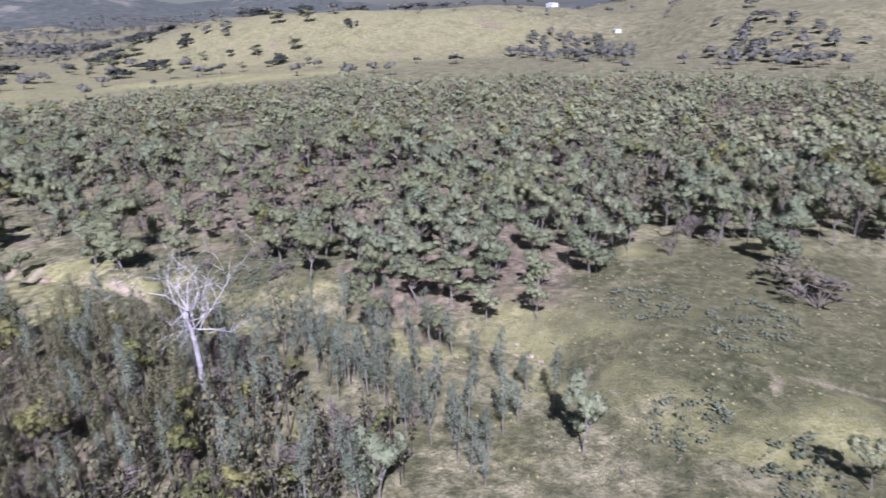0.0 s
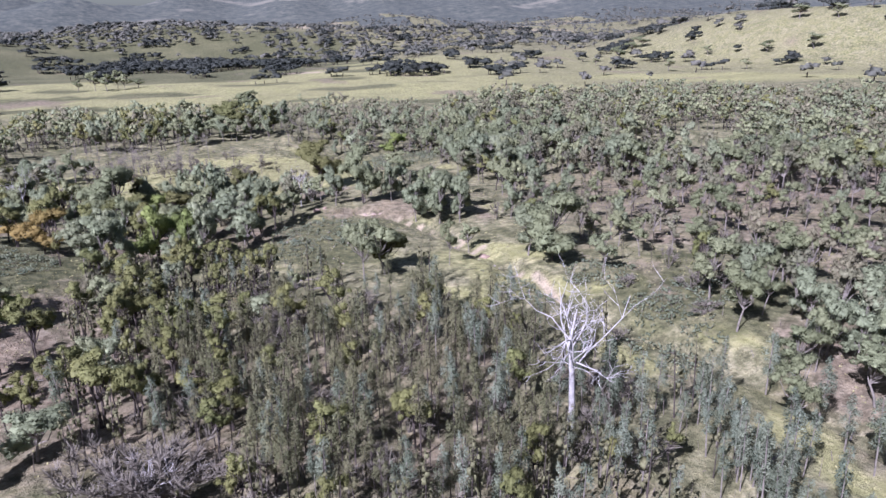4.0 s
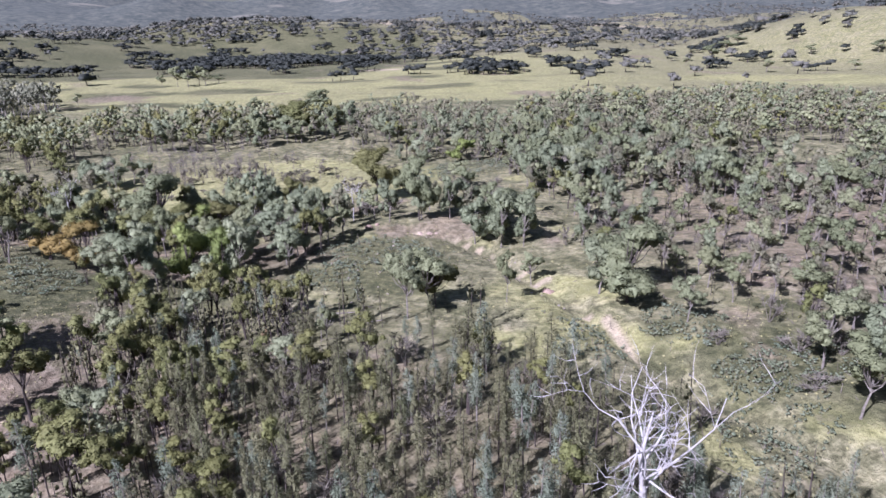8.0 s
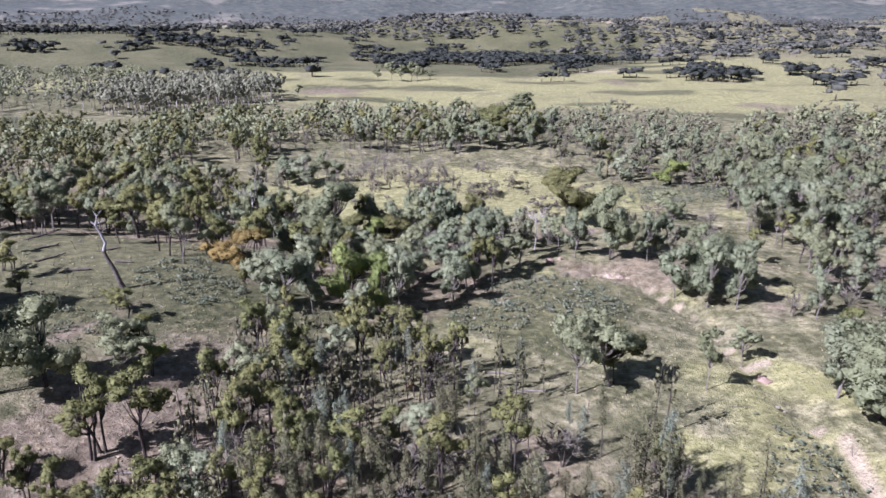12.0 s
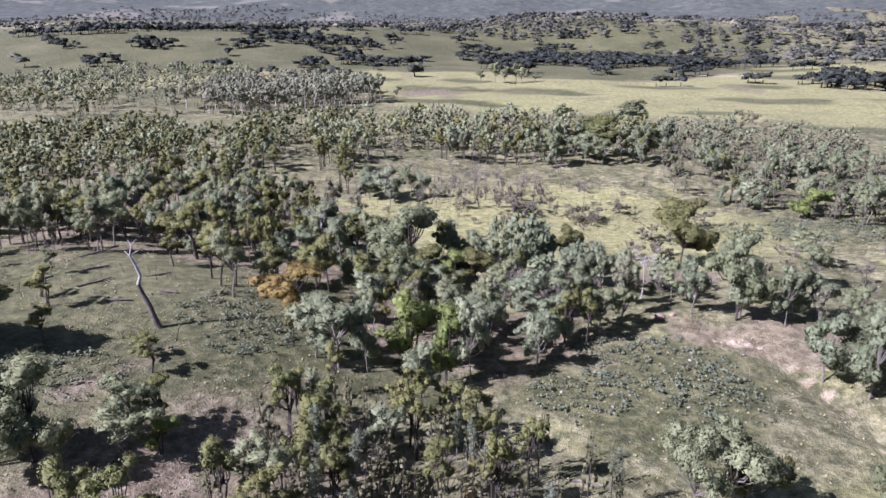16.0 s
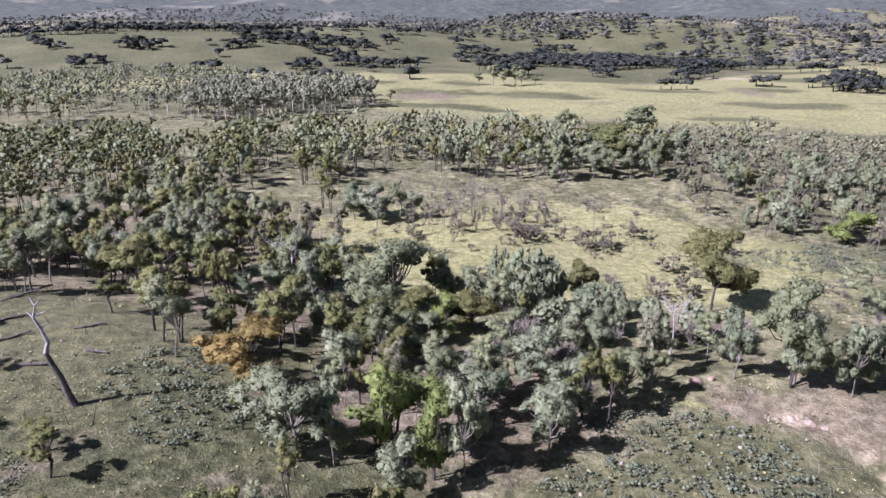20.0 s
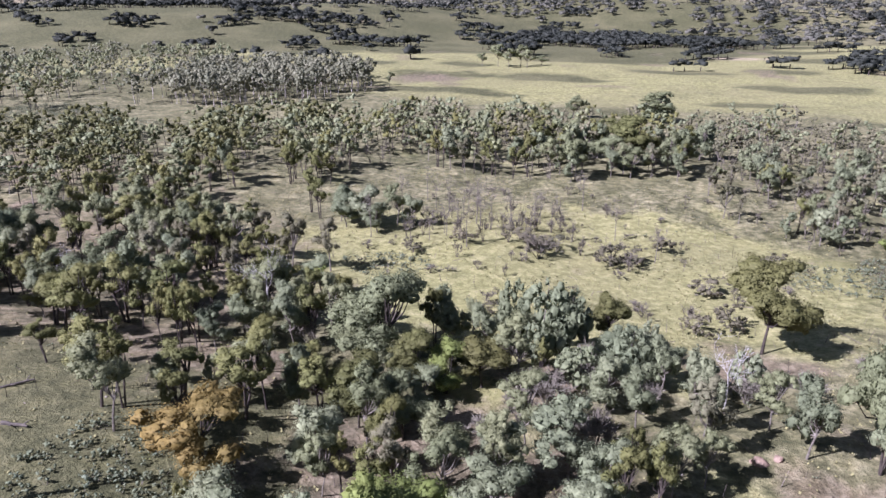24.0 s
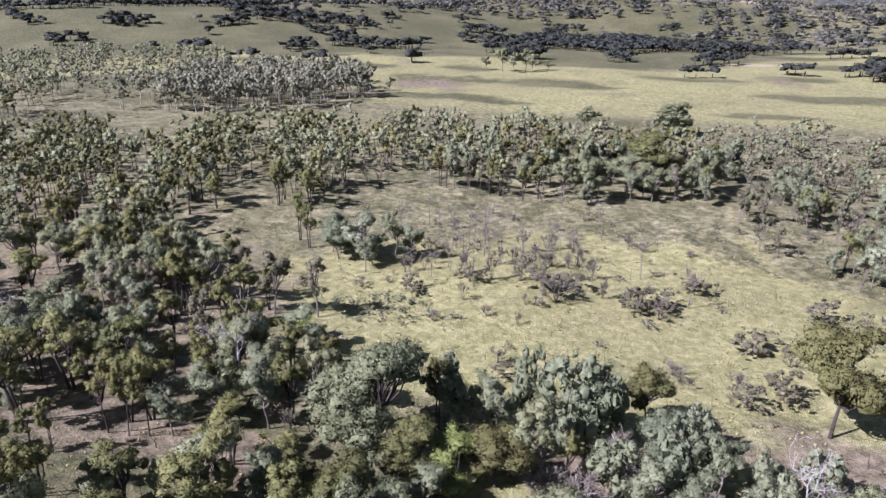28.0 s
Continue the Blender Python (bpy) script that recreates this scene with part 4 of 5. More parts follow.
def snag(x, y):
    """A crooked dead trunk standing alone in the field, charred at the foot."""
    t = thing("dead_snag", "crooked grey standing dead trunk, charred at its foot", "dead tree")
    pts = [(0.2, 0, -0.3), (-0.3, 0, 1.2), (-0.8, 0.1, 3.0), (-1.45, 0.1, 4.5), (-1.75, 0, 5.7), (-1.35, 0, 6.8), (-1.85, 0.1, 8.2), (-2.3, 0, 9.4), (-1.9, 0, 10.6), (-1.2, 0, 11.5)]
    wood = [tube(pts, (0.46, 0.35, 0.30, 0.27, 0.24, 0.20, 0.16, 0.12, 0.08, 0.03), 9)]
    for i, d, l in ((3, (-0.9, 0.2, 0.25), 0.7), (4, (0.8, 0.1, 0.4), 0.6), (6, (0.7, 0.2, 0.5), 1.0), (7, (0.9, 0.1, 0.45), 1.3), (7, (-0.8, 0.2, 0.6), 0.8), (8, (-0.5, 0.2, 0.8), 1.0)):
        p, d = np.array(pts[i]), unit(d)
        wood.append(tube([p, p + d * l * 0.5 + (0, 0, 0.05), p + d * l], (0.11, 0.08, 0.03), 5))
    q = np.concatenate(wood)
    foot = q[:, :, 2].mean(1) < 5.4
    part("trunk", quad_mesh("trunk", [(q[~foot], BARK_WEATHERED)]), t)
    part("charred_base", quad_mesh("charred_base", [(q[foot], LOG)]), t, "charred dark trunk base")
    t.matrix_basis = at_ground(x, y, radians(19), 1.12, 1.1)
    KEYED.append((x, y, 4))


snag(-59.0, 135.4)


def bleached_bush(x, y):
    """A huge collapsed dead crown: pale limbs in a haze of purple-grey twigs."""
    r = np.random.default_rng(931)
    t = thing("fallen_dead_tree", "broad dead tree of pale limbs in purple-grey twigs", "dead tree")
    part("limb", quad_mesh("limb", [(dead_shape(r, h=6.5, first=0.2, forks=9, spread_angle=1.5, trunk=0.026), BARK_WEATHERED)]), t, "pale bare limbs")
    part("twig_crown", quad_mesh("twig_crown", [(twig_shape(r, h=6.0, width=2.8, stems=64, twigs=60), TWIG_GREY)]), t)
    t.matrix_basis = at_ground(x, y, 0.4, 1.0)
    KEYED.append((x, y, 8.5))


bleached_bush(-15.0, 68.6)

# bare scrub and dull bushes set one by one
PALE_TWIG = bark_material("pale_grey_twigs", (0.140, 0.122, 0.100), (0.280, 0.252, 0.205))
PALE_SCRUB = []
for i in range(3):
    r = np.random.default_rng(640 + i)
    t = thing("pale_scrub", "leafless pale mauve-grey bush of fine upright twigs", "shrub", "pale bare bushes")
    part("twig_crown", quad_mesh("twig_crown", [(twig_shape(r, stems=16, twigs=44), PALE_TWIG)]), t)
    PALE_SCRUB.append(t)
for x, y, h, w in ((-19, 171, 5.5, 5.5), (-16.5, 175, 5, 5), (-20, 176, 4.5, 5), (-14, 183, 5, 5), (-10, 168, 5.5, 5), (-15, 168, 5, 4.5), (-22, 166, 4, 4), (-5, 178, 4, 4), (-12, 179, 4.5, 5), (6, 183, 4, 4), (13, 186, 4, 5), (20, 192, 4, 5)):
    place(PALE_SCRUB, USED, x, y, h / 4, w / 4.2)
    KEYED.append((x, y, 2.2))
BUSH = tree_kind("thicket_bush", "dull brown-green tangled bush in dry grass", "shrub", "thicket bushes", 3, 870, gum_shape, LEAF_BROWN, BARK_GREY, h=4.0, width=1.5, bare=0.02, clumps=40, per=60, leaf=0.085, stems=3, lumps=(0.12, 0.24))
for x, y, h, w in ((-30.7, 230.4, 4.4, 11), (-25.5, 232, 3.6, 6), (-14.7, 228, 4.0, 7.5), (-10.3, 230.8, 3.4, 6.2), (2.4, 220.2, 3.2, 8), (5.5, 206, 4.0, 6.5), (0.5, 203, 3.4, 5), (-44, 229.3, 3.4, 6), (-5.9, 238.5, 3.6, 6.3), (-30, 199, 2.4, 4), (-52, 222, 3, 6), (14, 236, 3.4, 7), (93, 17, 5.0, 11), (97, 22, 4.4, 8)):
    place(BUSH, USED, x, y, h / 4, w / 6.0)
    KEYED.append((x, y, w * 0.35))
for x, y, h, w in ((-28, 226.4, 5.0, 7), (-14.7, 231.5, 5, 6), (-32, 203, 2.7, 4), (-8.7, 208.8, 2, 5), (-0.9, 205.5, 4.8, 3.2), (-11.3, 226.8, 4.4, 5.2),
                   (90, 16, 5.4, 10.9), (-14, 183, 5.5, 6), (-10, 168, 6, 5), (-23, 182, 4.5, 5), (-12, 180, 4, 5), (-16, 176, 5, 6), (-19, 171, 4.5, 5), (60, 100, 3, 6), (52, 105, 2.6, 5), (57, 92, 2.6, 6)):
    place(SCRUB, USED, x, y, h / 4, w / 4.2)
    KEYED.append((x, y, 1.6))
for i in range(70):     # low scrub over the glade
    a = np.random.default_rng(1200 + i)
    x, y = a.uniform(-62, 34), a.uniform(198, 276)
    place(SCRUB, USED, x, y, a.uniform(0.25, 0.75), a.uniform(0.3, 1.0))
POLE = []
for i in range(5):
    r = np.random.default_rng(880 + i)
    t = thing("dead_pole_tree", "thin grey dead tree with short bare branches", "dead tree", "dead pole trees")
    part("trunk", quad_mesh("trunk", [(dead_shape(r, h=8.0, first=0.45, forks=4, spread_angle=0.3, trunk=0.0125), BARK_GREY)]), t)
    POLE.append(t)
for i in range(64):     # the stand of dead poles beyond the glade
    a = np.random.default_rng(950 + i)
    x, y = -44 + a.normal() * 12, 242 + a.normal() * 9
    if i % 2:
        place(SCRUB, USED, x, y, a.uniform(0.7, 1.5), a.uniform(0.5, 0.9))
    else:
        k = a.uniform(0.7, 1.2)
        place(POLE, USED, x, y, k, k * 0.8)


def stand_woods():
    X, Y, r = jittered(-440, 440, 0, 610, 3.7, 11)
    free = clear_of(X, Y)
    taken = np.zeros(len(X), bool)
    lists = [[] for _ in KINDS]
    for ring, share, blend, lo, hi in REGIONS[::-1]:
        inner = inside(X + 3 * ripple(X, Y, 10, 51), Y + 3 * ripple(X, Y, 10, 52), ring) & ~taken & free
        taken |= inner
        thick = np.clip(share * (1 + 0.85 * ripple(X, Y, 14, 53)), 0.012, 0.95)
        pick = np.nonzero(inner & (r.random(len(X)) < thick))[0]
        sp = r.choice(5, size=len(pick), p=blend)
        drab = r.random(len(pick)) < (0.34 if X[inner].mean() > 30 else 0.12)
        for i, k, dull in zip(pick, sp, drab):
            k = 6 if dull and k < 3 and not (Y[i] > 350 and X[i] < -140) else k
            h = r.uniform(lo, hi) * (0.8 if k == 3 else 0.5 if k == 4 else 1.0)
            lists[k].append((X[i], Y[i], h))
    # the dense regrowth
    X, Y, r = jittered(-45, 45, 30, 145, 1.8, 12)
    inner = inside(X, Y, SAPLINGS) & clear_of(X, Y)
    thin = 0.66 + 0.22 * (1 - smooth(-10, 12, X)) - 0.26 * smooth(80, 104, Y) - 0.16 * smooth(84, 106, Y) * smooth(-10, 6, X) - 0.50 * smooth(29, 38, X) + 0.3 * ripple(X, Y, 9, 54)
    for i in np.nonzero(inner & (r.random(len(X)) < thin))[0]:
        beyond = float(smooth(86, 104, Y[i]) * (1 - smooth(8, 22, X[i])))
        if r.random() < 0.15:
            lists[4].append((X[i], Y[i], r.uniform(3, 6.0)))
        elif r.random() < (0.05 if X[i] > -4 else 0.16) + 0.10 * beyond:
            lists[2].append((X[i], Y[i], r.uniform(5.5, 8.5) + 2.0 * beyond))
        else:
            lists[5 if r.random() < 0.13 + 0.30 * smooth(8, 34, X[i]) * (1 - smooth(70, 108, Y[i])) else 3].append((X[i], Y[i], r.uniform(4.8, 10.2)))
    rest = []
    for k, (kind, rows) in enumerate(zip(KINDS, lists)):
        samples, low, leaf, bark, unit_h = kind
        if k in (3, 5):
            rows.sort(key=lambda q: math.hypot(q[0] - 10, q[1] - 88))
        else:
            rows.sort(key=lambda q: min(math.hypot(q[0] - 5, (q[1] - 128) * 0.8), 1.5 * math.hypot(q[0] - 72, q[1] - 68)))
        for j, (x, y, h) in enumerate(rows):
            wide = h / unit_h * rng.uniform(0.78, 1.08)
            if j < (300, 280, 260, 290, 190, 200, 300)[k]:
                place(samples, USED, x, y, h / unit_h, wide)
            else:
                pale = k == 2 and y > 350 and x < -140
                # olive and drab trees past x -105 take the darker leaf colour
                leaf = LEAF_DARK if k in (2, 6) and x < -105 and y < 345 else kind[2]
                shape = PLAIN if k in (0, 1, 2, 6) and math.hypot(x - 20, y - 70) > 235 else low
                rest.append((LOW_GUM, LEAF_PALE, BARK_PALE, x, y, h / unit_h, wide) if pale else (shape, leaf, bark, x, y, h / unit_h, wide))
    ob = woods("woodland", "mixed grey-green gum woodland with bare thickets", "woodland", rest)
    lift(ob)


def lift(ob):
    """Sets the trees of a joined wood on the ground below each."""
    me = ob.data
    n = len(me.vertices)
    co = np.empty(n * 3, np.float32)
    me.vertices.foreach_get("co", co)
    co = co.reshape(-1, 4, 3)
    c = co.mean(1)
    co[:, :, 2] += height(c[:, 0], c[:, 1])[:, None].astype(np.float32)
    me.vertices.foreach_set("co", co.ravel())
    me.update()


stand_woods()


def far_woods():
    """Trees from half a kilometre out: dark belts beyond the paddock, grey woods behind, scattered over the pasture hills."""
    X, Y, r = jittered(-1900, 1900, -200, 2500, 15.5, 13)
    R, B = np.hypot(X, Y), np.degrees(np.arctan2(X, Y))
    n = ripple(X, Y, 60, 61) + 0.6 * ripple(X, Y, 25, 62)
    p = 0.07 * (n > 0.3) + 0.012 + 0.10 * (lump(X, Y, 690, 690, 330, 200, -45) > 0.3) * (n > 0.1)
    p = np.where((R > 1150) & (B < 32), 0.40 * (n > -0.15) + 0.03, p)
    p = np.where(R > 1600, 0.34 * (n > -0.1) + 0.03, p)
    p = np.where(lump(X, Y, 640, 330, 170, 90, 30) + lump(X, Y, 560, 130, 170, 60, 20) > 0.3, 0.6, p)
    p = np.where(lump(X, Y, -90, 640, 330, 230) > 0.02, 0.0, p)
    p = np.where((R < 480) | ((R < 640) & (X < -150)), 0, p)
    p = np.where((B < -62) | (B > 100), 0, p)
    rows = []
    X2, Y2, r2 = jittered(-800, 800, 550, 1500, 8.6, 14)
    belts = lump(X2, Y2, -75, 880, 190, 120, 8) + lump(X2, Y2, -585, 815, 150, 42, 37) + lump(X2, Y2, -410, 800, 95, 45, 25) + lump(X2, Y2, -285, 705, 48, 26, 20)
    belts = belts + lump(X2, Y2, -640, 690, 60, 22, 30) + lump(X2, Y2, 115, 625, 45, 40)
    grey = lump(X2, Y2, 240, 1060, 330, 190, -8) + lump(X2, Y2, 215, 640, 60, 26) + 0.8 * lump(X2, Y2, -380, 1180, 420, 130, 10)
    edge = 0.25 + 0.30 * ripple(X2, Y2, 34, 63)
    pick = r2.random(len(X2))
    for i in np.nonzero((pick < 0.8) & ((belts > edge) | ((grey > edge) & (pick < 0.24))))[0]:
        h = r2.uniform(0.8, 1.35)
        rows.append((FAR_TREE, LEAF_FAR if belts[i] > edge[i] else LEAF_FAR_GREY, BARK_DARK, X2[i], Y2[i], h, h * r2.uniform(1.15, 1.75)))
    for i in np.nonzero(r.random(len(X)) < p)[0]:
        h = r.uniform(0.8, 1.5)
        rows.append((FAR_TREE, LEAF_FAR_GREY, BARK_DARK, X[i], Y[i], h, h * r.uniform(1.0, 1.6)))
    ob = woods("far_woods", "dark and grey-green trees over distant ridges and paddocks", "woodland", rows)
    lift(ob)


far_woods()


# ---------------------------------------------------------------- low cover: shrubs, tussocks, dry stems, stones, logs
SHRUB_PATCHES = ((6, 156, 11, 8), (14, 148, 7, 8), (-2, 145, 7, 6), (25, 234, 14, 8), (42, 238, 14, 12), (-56, 146, 6, 8), (-47, 140, 6, 7), (-60, 120, 9, 6), (78, 36, 7, 6), (78, 22, 9, 6), (54, 22, 6, 4), (50, 10, 7, 4),
                 (58, 98, 8, 6), (50, 112, 6, 7), (36, 112, 5, 8), (-54, 214, 10, 6), (-245, 318, 26, 22), (-200, 300, 24, 16), (52, 92, 6, 10), (46, 84, 5, 6))


def shrub_cover():
    r = np.random.default_rng(71)
    low = wood_sample(shrub_shape, 770, 5, clumps=3, per=9, leaf=0.17, core=1)
    rows = []
    for n, (cx, cy, rx, ry) in enumerate(SHRUB_PATCHES):
        count = int(rx * ry * 2.6)
        for i in range(count):
            a, k = r.uniform(0, 6.283), math.sqrt(r.random())
            x, y, s = cx + rx * k * math.cos(a), cy + ry * k * math.sin(a), r.uniform(0.18, 0.62)
            if i < 16 and n < 18:
                place(SHRUB, USED, x, y, s, s * r.uniform(0.9, 1.4))
            else:
                rows.append((low, LEAF_SHRUB, BARK_GREY, x, y, s, s * r.uniform(0.9, 1.4)))
    X, Y, q = jittered(-120, 130, 0, 300, 4.2, 72)
    p = np.where((along(X, Y, GULLY) < 2) | inside(X, Y, SAPLINGS), 0.0, 0.16)
    for i in np.nonzero(q.random(len(X)) < p)[0]:
        s = q.uniform(0.15, 0.5)
        rows.append((low, LEAF_SHRUB if q.random() < 0.7 else LEAF_OLIVE, BARK_GREY, X[i], Y[i], s, s * q.uniform(0.9, 1.5)))
    ob = woods("undergrowth", "scattered low grey-green shrubs in grass", "undergrowth", rows)
    lift(ob)


shrub_cover()


def straw_material(name, a, b):
    m, t, p = material(name, 0.9)
    geo = t.nodes.new("ShaderNodeNewGeometry")
    t.links.new(ramp(t, geo.outputs["Random Per Island"], ((0.0, a), (1.0, b))), p.inputs["Base Color"])
    return m


STRAW = straw_material("dry_tussock", (0.140, 0.130, 0.058), (0.290, 0.265, 0.128))
STICK = straw_material("dry_stems", (0.066, 0.053, 0.046), (0.198, 0.165, 0.145))


def tussocks():
    """Grass tussocks over the open ground."""
    X, Y, r = jittered(-120, 110, 0, 285, 1.25, 73)
    keep = (ripple(X, Y, 6, 74) + 0.6 * ripple(X, Y, 18, 75) > 0.1) & ~inside(X, Y, SAPLINGS) & (along(X, Y, GULLY) > 1.6) & (r.random(len(X)) < 0.75)
    X, Y = X[keep], Y[keep]
    Z = height(X, Y)
    out = []
    for k in range(4):
        a = r.uniform(0, 6.283, len(X))
        s = r.uniform(0.12, 0.28, len(X)) * np.where(Y > 195, 1.15, 0.9)
        d = np.stack([np.cos(a), np.sin(a), np.zeros(len(X))], -1)
        w = np.stack([-np.sin(a), np.cos(a), np.zeros(len(X))], -1)
        p = np.stack([X, Y, Z - 0.03], -1) + d * 0.06
        up = np.array((0, 0, 1.0))
        tip = p + d * (s * 0.75)[:, None] + up * (s * 0.8)[:, None]
        out.append(np.stack([p - w * (s * 0.3)[:, None], p + w * (s * 0.3)[:, None], tip + w * (s * 0.42)[:, None], tip - w * (s * 0.42)[:, None]], 1))
    tagged(new("grass_tussocks", quad_mesh("grass_tussocks", [(np.concatenate(out), STRAW)])), "pale dry grass tussocks over open ground", "grass", kind="stuff")


tussocks()


def dry_stems():
    """Thin dead stalks and sticks that stand and lie about."""
    X, Y, r = jittered(-110, 120, 20, 280, 2.6, 76)
    keep = r.random(len(X)) < np.where(inside(X, Y, SAPLINGS), 0.75, np.where(Y > 190, 0.34, 0.2))
    X, Y = X[keep], Y[keep]
    n = len(X)
    p = np.stack([X, Y, height(X, Y) - 0.05], -1)
    down = r.random(n) < 0.35
    d = r.normal(size=(n, 3)) * 0.16 + (0, 0, 1.0)
    d[down] = r.normal(size=(down.sum(), 3)) * (1, 1, 0.05)
    d /= np.linalg.norm(d, axis=1)[:, None]
    length = (r.uniform(0.8, 2.6, n) * np.where(down, 1.2, 1.0))[:, None]
    p[down, 2] += 0.12
    qs = []
    for k in range(2):
        w = np.cross(d, r.normal(size=(n, 3)))
        w /= np.linalg.norm(w, axis=1)[:, None]
        w = w * r.uniform(0.025, 0.06, (n, 1))
        qs.append(np.stack([p - w, p + w, p + d * length + w * 0.4, p + d * length - w * 0.4], 1))
    tagged(new("dry_stems", quad_mesh("dry_stems", [(np.concatenate(qs), STICK)])), "thin dead stalks and fallen sticks among grass", "dead wood", kind="stuff")


dry_stems()


def boulder(name, label, x, y, size, mat, seed, flat=0.7):
    bm = bmesh.new()
    bmesh.ops.create_icosphere(bm, subdivisions=2, radius=1.0)
    for v in bm.verts:
        k = 1 + 0.35 * noise.noise(v.co * 1.1 + Vector((seed * 3.7, 0, 0))) + 0.14 * noise.noise(v.co * 3.1 + Vector((0, seed, 0)))
        v.co = Vector((v.co.x * k * 1.15, v.co.y * k * 0.85, v.co.z * k * flat)) * size
    me = bpy.data.meshes.new(name)
    bm.to_mesh(me)
    bm.free()
    me.materials.append(mat)
    ob = tagged(new(name, me), label, "rock", "pale boulders" if name == "boulder" else "")
    ob.matrix_basis = pose(x, y, ground_z(x, y) + size * 0.15, 0, 0, seed * 47)
    return ob


rr = np.random.default_rng(81)
boulder("standing_stone", "upright white weathered stone in grass", -30.8, 188.4, 0.6, STONE, 2, 1.7)
boulder("standing_stone", "upright white weathered stone in grass", -30.0, 189.8, 0.4, STONE, 5, 1.5)
for i, (x, y, s) in enumerate(((17.4, 166, 0.75), (19.2, 165.4, 0.6), (20.8, 164.5, 0.55), (15.6, 164.8, 0.45), (58.6, 46.5, 0.5), (59.4, 44.6, 0.6), (57.8, 42.2, 0.5), (60.6, 47.4, 0.45), (56.2, 48.2, 0.4))):
    boulder("boulder", "pale weathered boulder at the eroded bank", x, y, s, BANK_ROCK, i + 10, 0.55)
for i in range(60):
    if i < 26:
        x, y = 6 + rr.normal() * 9, 150 + rr.normal() * 9
    elif i < 44:
        k = rr.uniform(0, 1)
        x, y = 31 + k * 8 + rr.normal() * 1.6, 150 - k * 36
    else:
        x, y = -75 + rr.normal() * 13, 135 + rr.normal() * 13
    boulder("boulder", "small pale stone lying in grass", x, y, rr.uniform(0.14, 0.28), STONE, 30 + i)
boulder("earth_clod", "dark red-brown block of undercut bank", 36.2, 133.0, 1.0, EARTH_ROCK, 3, 0.6)
boulder("earth_clod", "red-brown crumbling clod of earth on the bank", 6.5, 170.2, 0.8, EARTH_ROCK, 4, 0.7)
boulder("earth_clod", "red-brown crumbling clod of earth on the bank", 8.4, 171.2, 0.55, EARTH_ROCK, 6, 0.7)
boulder("termite_mound", "ochre termite mound between saplings", -9.6, 121.6, 0.8, MOUND, 8, 1.0)


def log(x, y, length, turn, rad, mat, label):
    r = np.random.default_rng(int(abs(x * 31 + y * 17)))
    n = 6
    pts = [np.array((length * (i / (n - 1) - 0.5), r.normal() * 0.07 * length / 4, rad * 0.6 + r.normal() * 0.03)) for i in range(n)]
    q = [tube(pts, rad * np.linspace(1.1, 0.5, n), 7)]
    for i in (2, 4):
        d = unit((0.5, r.choice((-1, 1)) * 0.8, 0.35))
        q.append(tube([pts[i], pts[i] + d * length * 0.14, pts[i] + d * length * 0.26], (rad * 0.4, rad * 0.3, rad * 0.1), 5))
    ob = tagged(new("fallen_log", quad_mesh("fallen_log", [(np.concatenate(q), mat)])), label, "log", "fallen logs")
    ob.matrix_basis = pose(x, y, ground_z(x, y), 0, 0, turn)


for x, y, l, a in ((-92.5, 159, 8, 75), (-91.6, 157, 7, 80), (-78.8, 144.4, 5.5, 72), (-84, 150, 4, 60), (-70, 140, 3.5, 30), (-88, 142, 5, 85), (-66, 146, 3, 10), (-73, 152, 4, 50)):
    log(x, y, l, a, 0.24, LOG, "charred dark fallen log in grass")
for x, y, l, a in ((-34.8, 98, 4.5, 15), (-46, 186, 5, 20), (2, 127, 5, 8), (5, 122.5, 6, 15), (56, 63, 5, 35), (118, 118, 6, -30), (150, 128, 7, 20), (-22, 100, 4, 60), (8, 96, 4, 120), (44, 60, 3, 30)):
    log(x, y, l, a, 0.15, BARK_GREY, "bleached grey fallen branch on the ground")


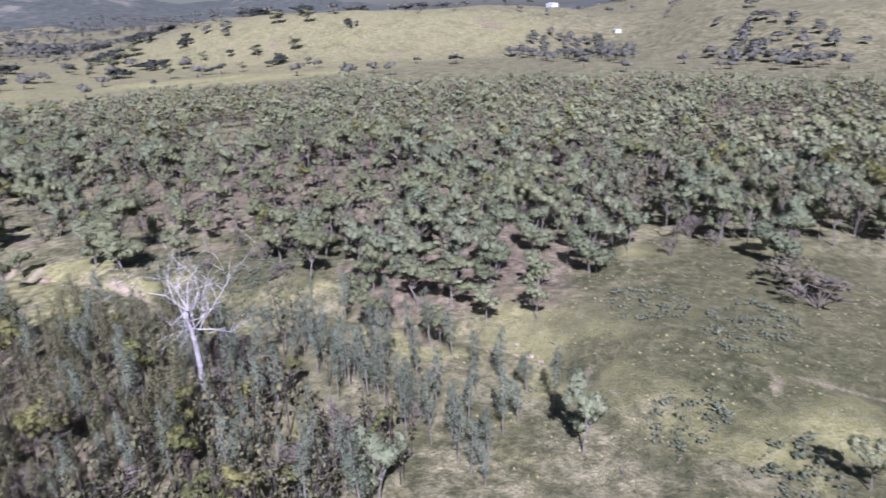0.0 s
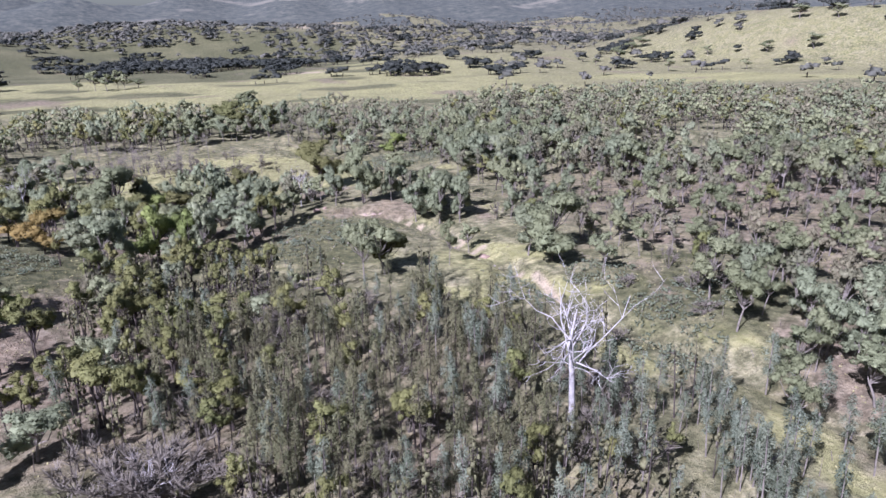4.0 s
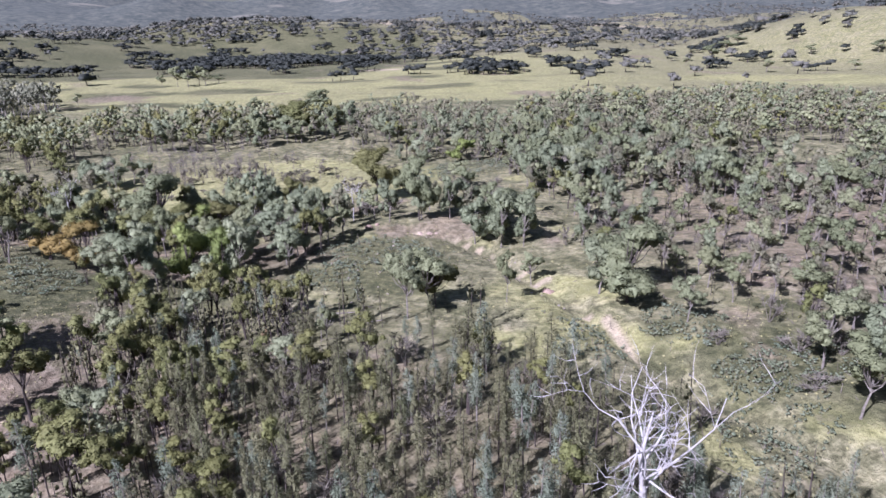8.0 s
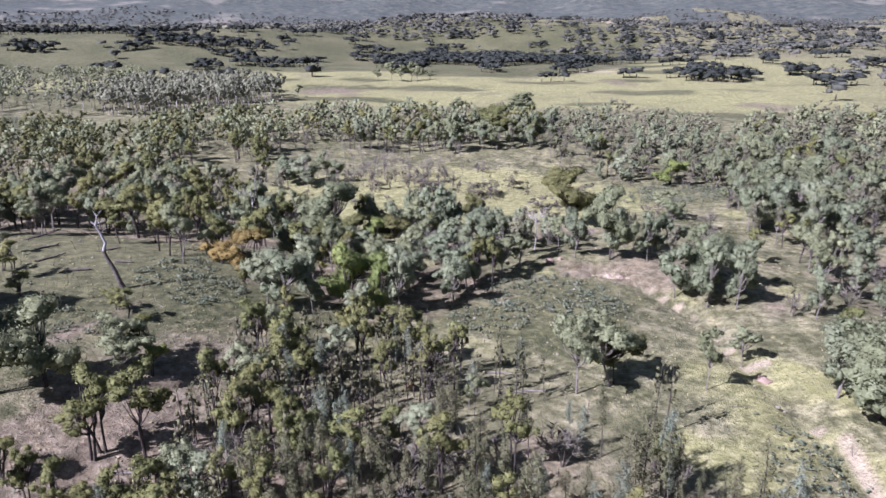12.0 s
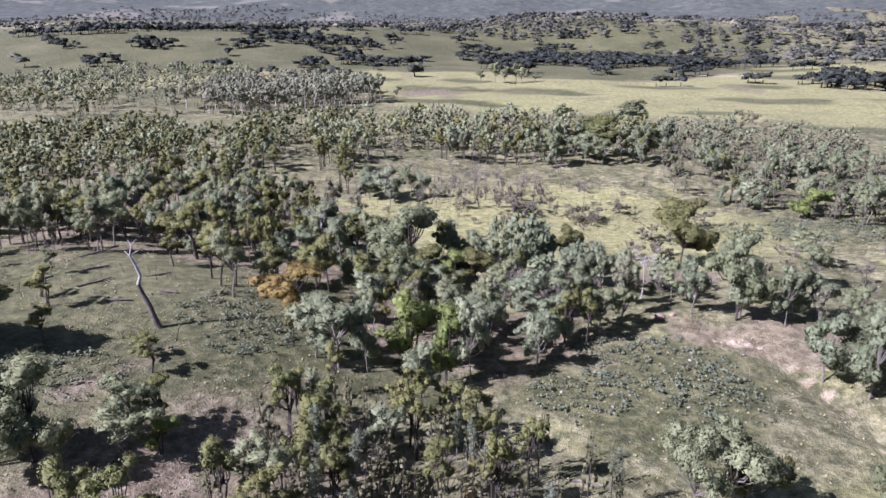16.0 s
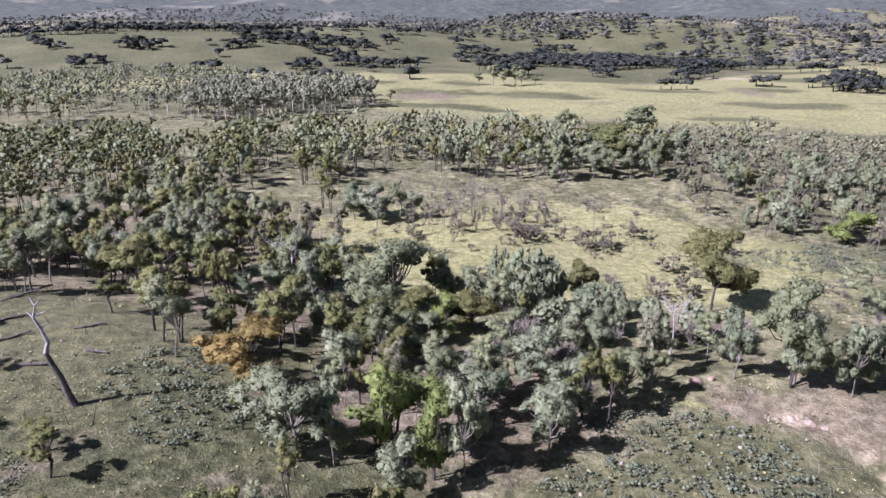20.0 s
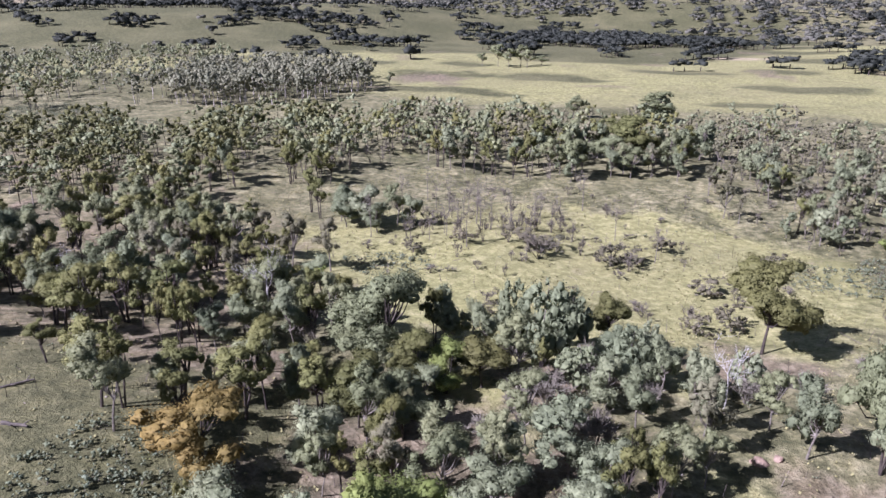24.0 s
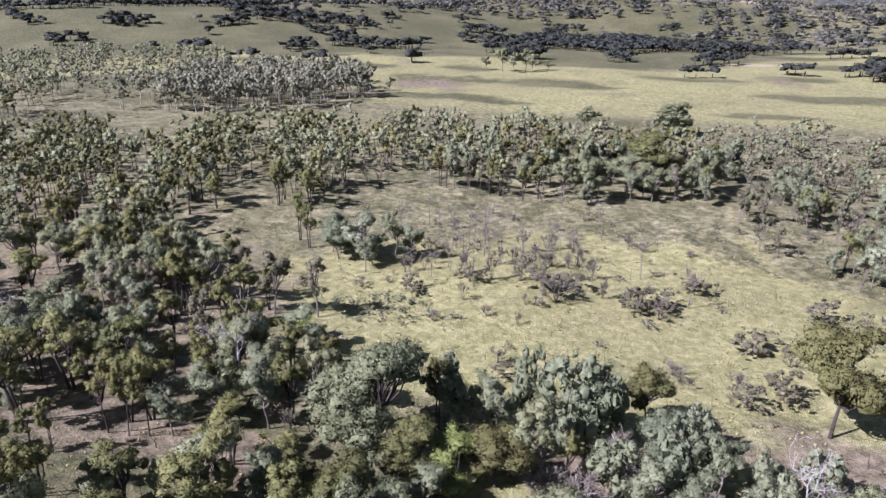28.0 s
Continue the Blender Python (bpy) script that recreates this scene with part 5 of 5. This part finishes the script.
def box_mesh(name, lo, hi, mat, bevel=0.03):
    bm = bmesh.new()
    bmesh.ops.create_cube(bm, size=1.0)
    for v in bm.verts:
        v.co = Vector([(a + b) / 2 + c * (b - a) for a, b, c in zip(lo, hi, v.co)])
    bmesh.ops.bevel(bm, geom=bm.edges[:], offset=bevel, segments=1, affect="EDGES")
    me = bpy.data.meshes.new(name)
    bm.to_mesh(me)
    bm.free()
    me.materials.append(mat)
    return me


SHEET, CLADDING = bark_material("pale_sheet_iron", (0.26, 0.27, 0.28), (0.40, 0.41, 0.42), 0.6), bark_material("white_cladding", (0.55, 0.54, 0.50), (0.72, 0.70, 0.66))
# near-black panels, the unlit inside of the shed put into their colour
OPENING = bark_material("dark_opening", (0.02, 0.02, 0.02), (0.05, 0.05, 0.05))


def farm_shed(x, y, length, wide, tall, turn, label):
    """Gabled shed: walls, two roof slopes, a wide door and windows."""
    t = thing("farm_shed", label, "shed", "farm sheds")
    for side in (-1, 1):
        part("wall", box_mesh("wall", (-length / 2, side * wide / 2 - 0.1, -0.5), (length / 2, side * wide / 2 + 0.1, tall), CLADDING), t)
        part("wall", box_mesh("wall", (side * length / 2 - 0.1, -wide / 2 + 0.1, -0.5), (side * length / 2 + 0.1, wide / 2 - 0.1, tall + 0.6), CLADDING), t)
        roof = part("roof", box_mesh("roof", (-length / 2 - 0.5, -wide / 3.6, -0.06), (length / 2 + 0.5, wide / 3.6, 0.06), SHEET), t, "pale sheet-iron roof slope")
        roof.matrix_basis = pose(0, side * wide / 4, tall + wide * 0.11, -side * 22, 0, 0)
    part("door", box_mesh("door", (-1.6, -wide / 2 - 0.16, 0), (1.6, -wide / 2 - 0.1, 2.8), OPENING, 0.01), t, "black panel for the unlit open doorway")
    for k in (-0.34, 0.34):
        part("window", box_mesh("window", (k * length - 0.7, -wide / 2 - 0.15, 1.2), (k * length + 0.7, -wide / 2 - 0.1, 2.2), OPENING, 0.01), t)
    t.matrix_basis = at_ground(x, y, radians(turn), 1.0)


farm_shed(866, 486, 17, 8, 4.0, 60, "white farm house with pale iron roof among trees")
farm_shed(798, 361, 11, 6, 3.2, 40, "small pale farm shed on a distant hillside")


for ob in [o for o in scene.objects if o.type == "EMPTY" and o.matrix_basis == Matrix.Identity(4)]:
    for c in list(ob.children_recursive):
        bpy.data.objects.remove(c)
    bpy.data.objects.remove(ob)
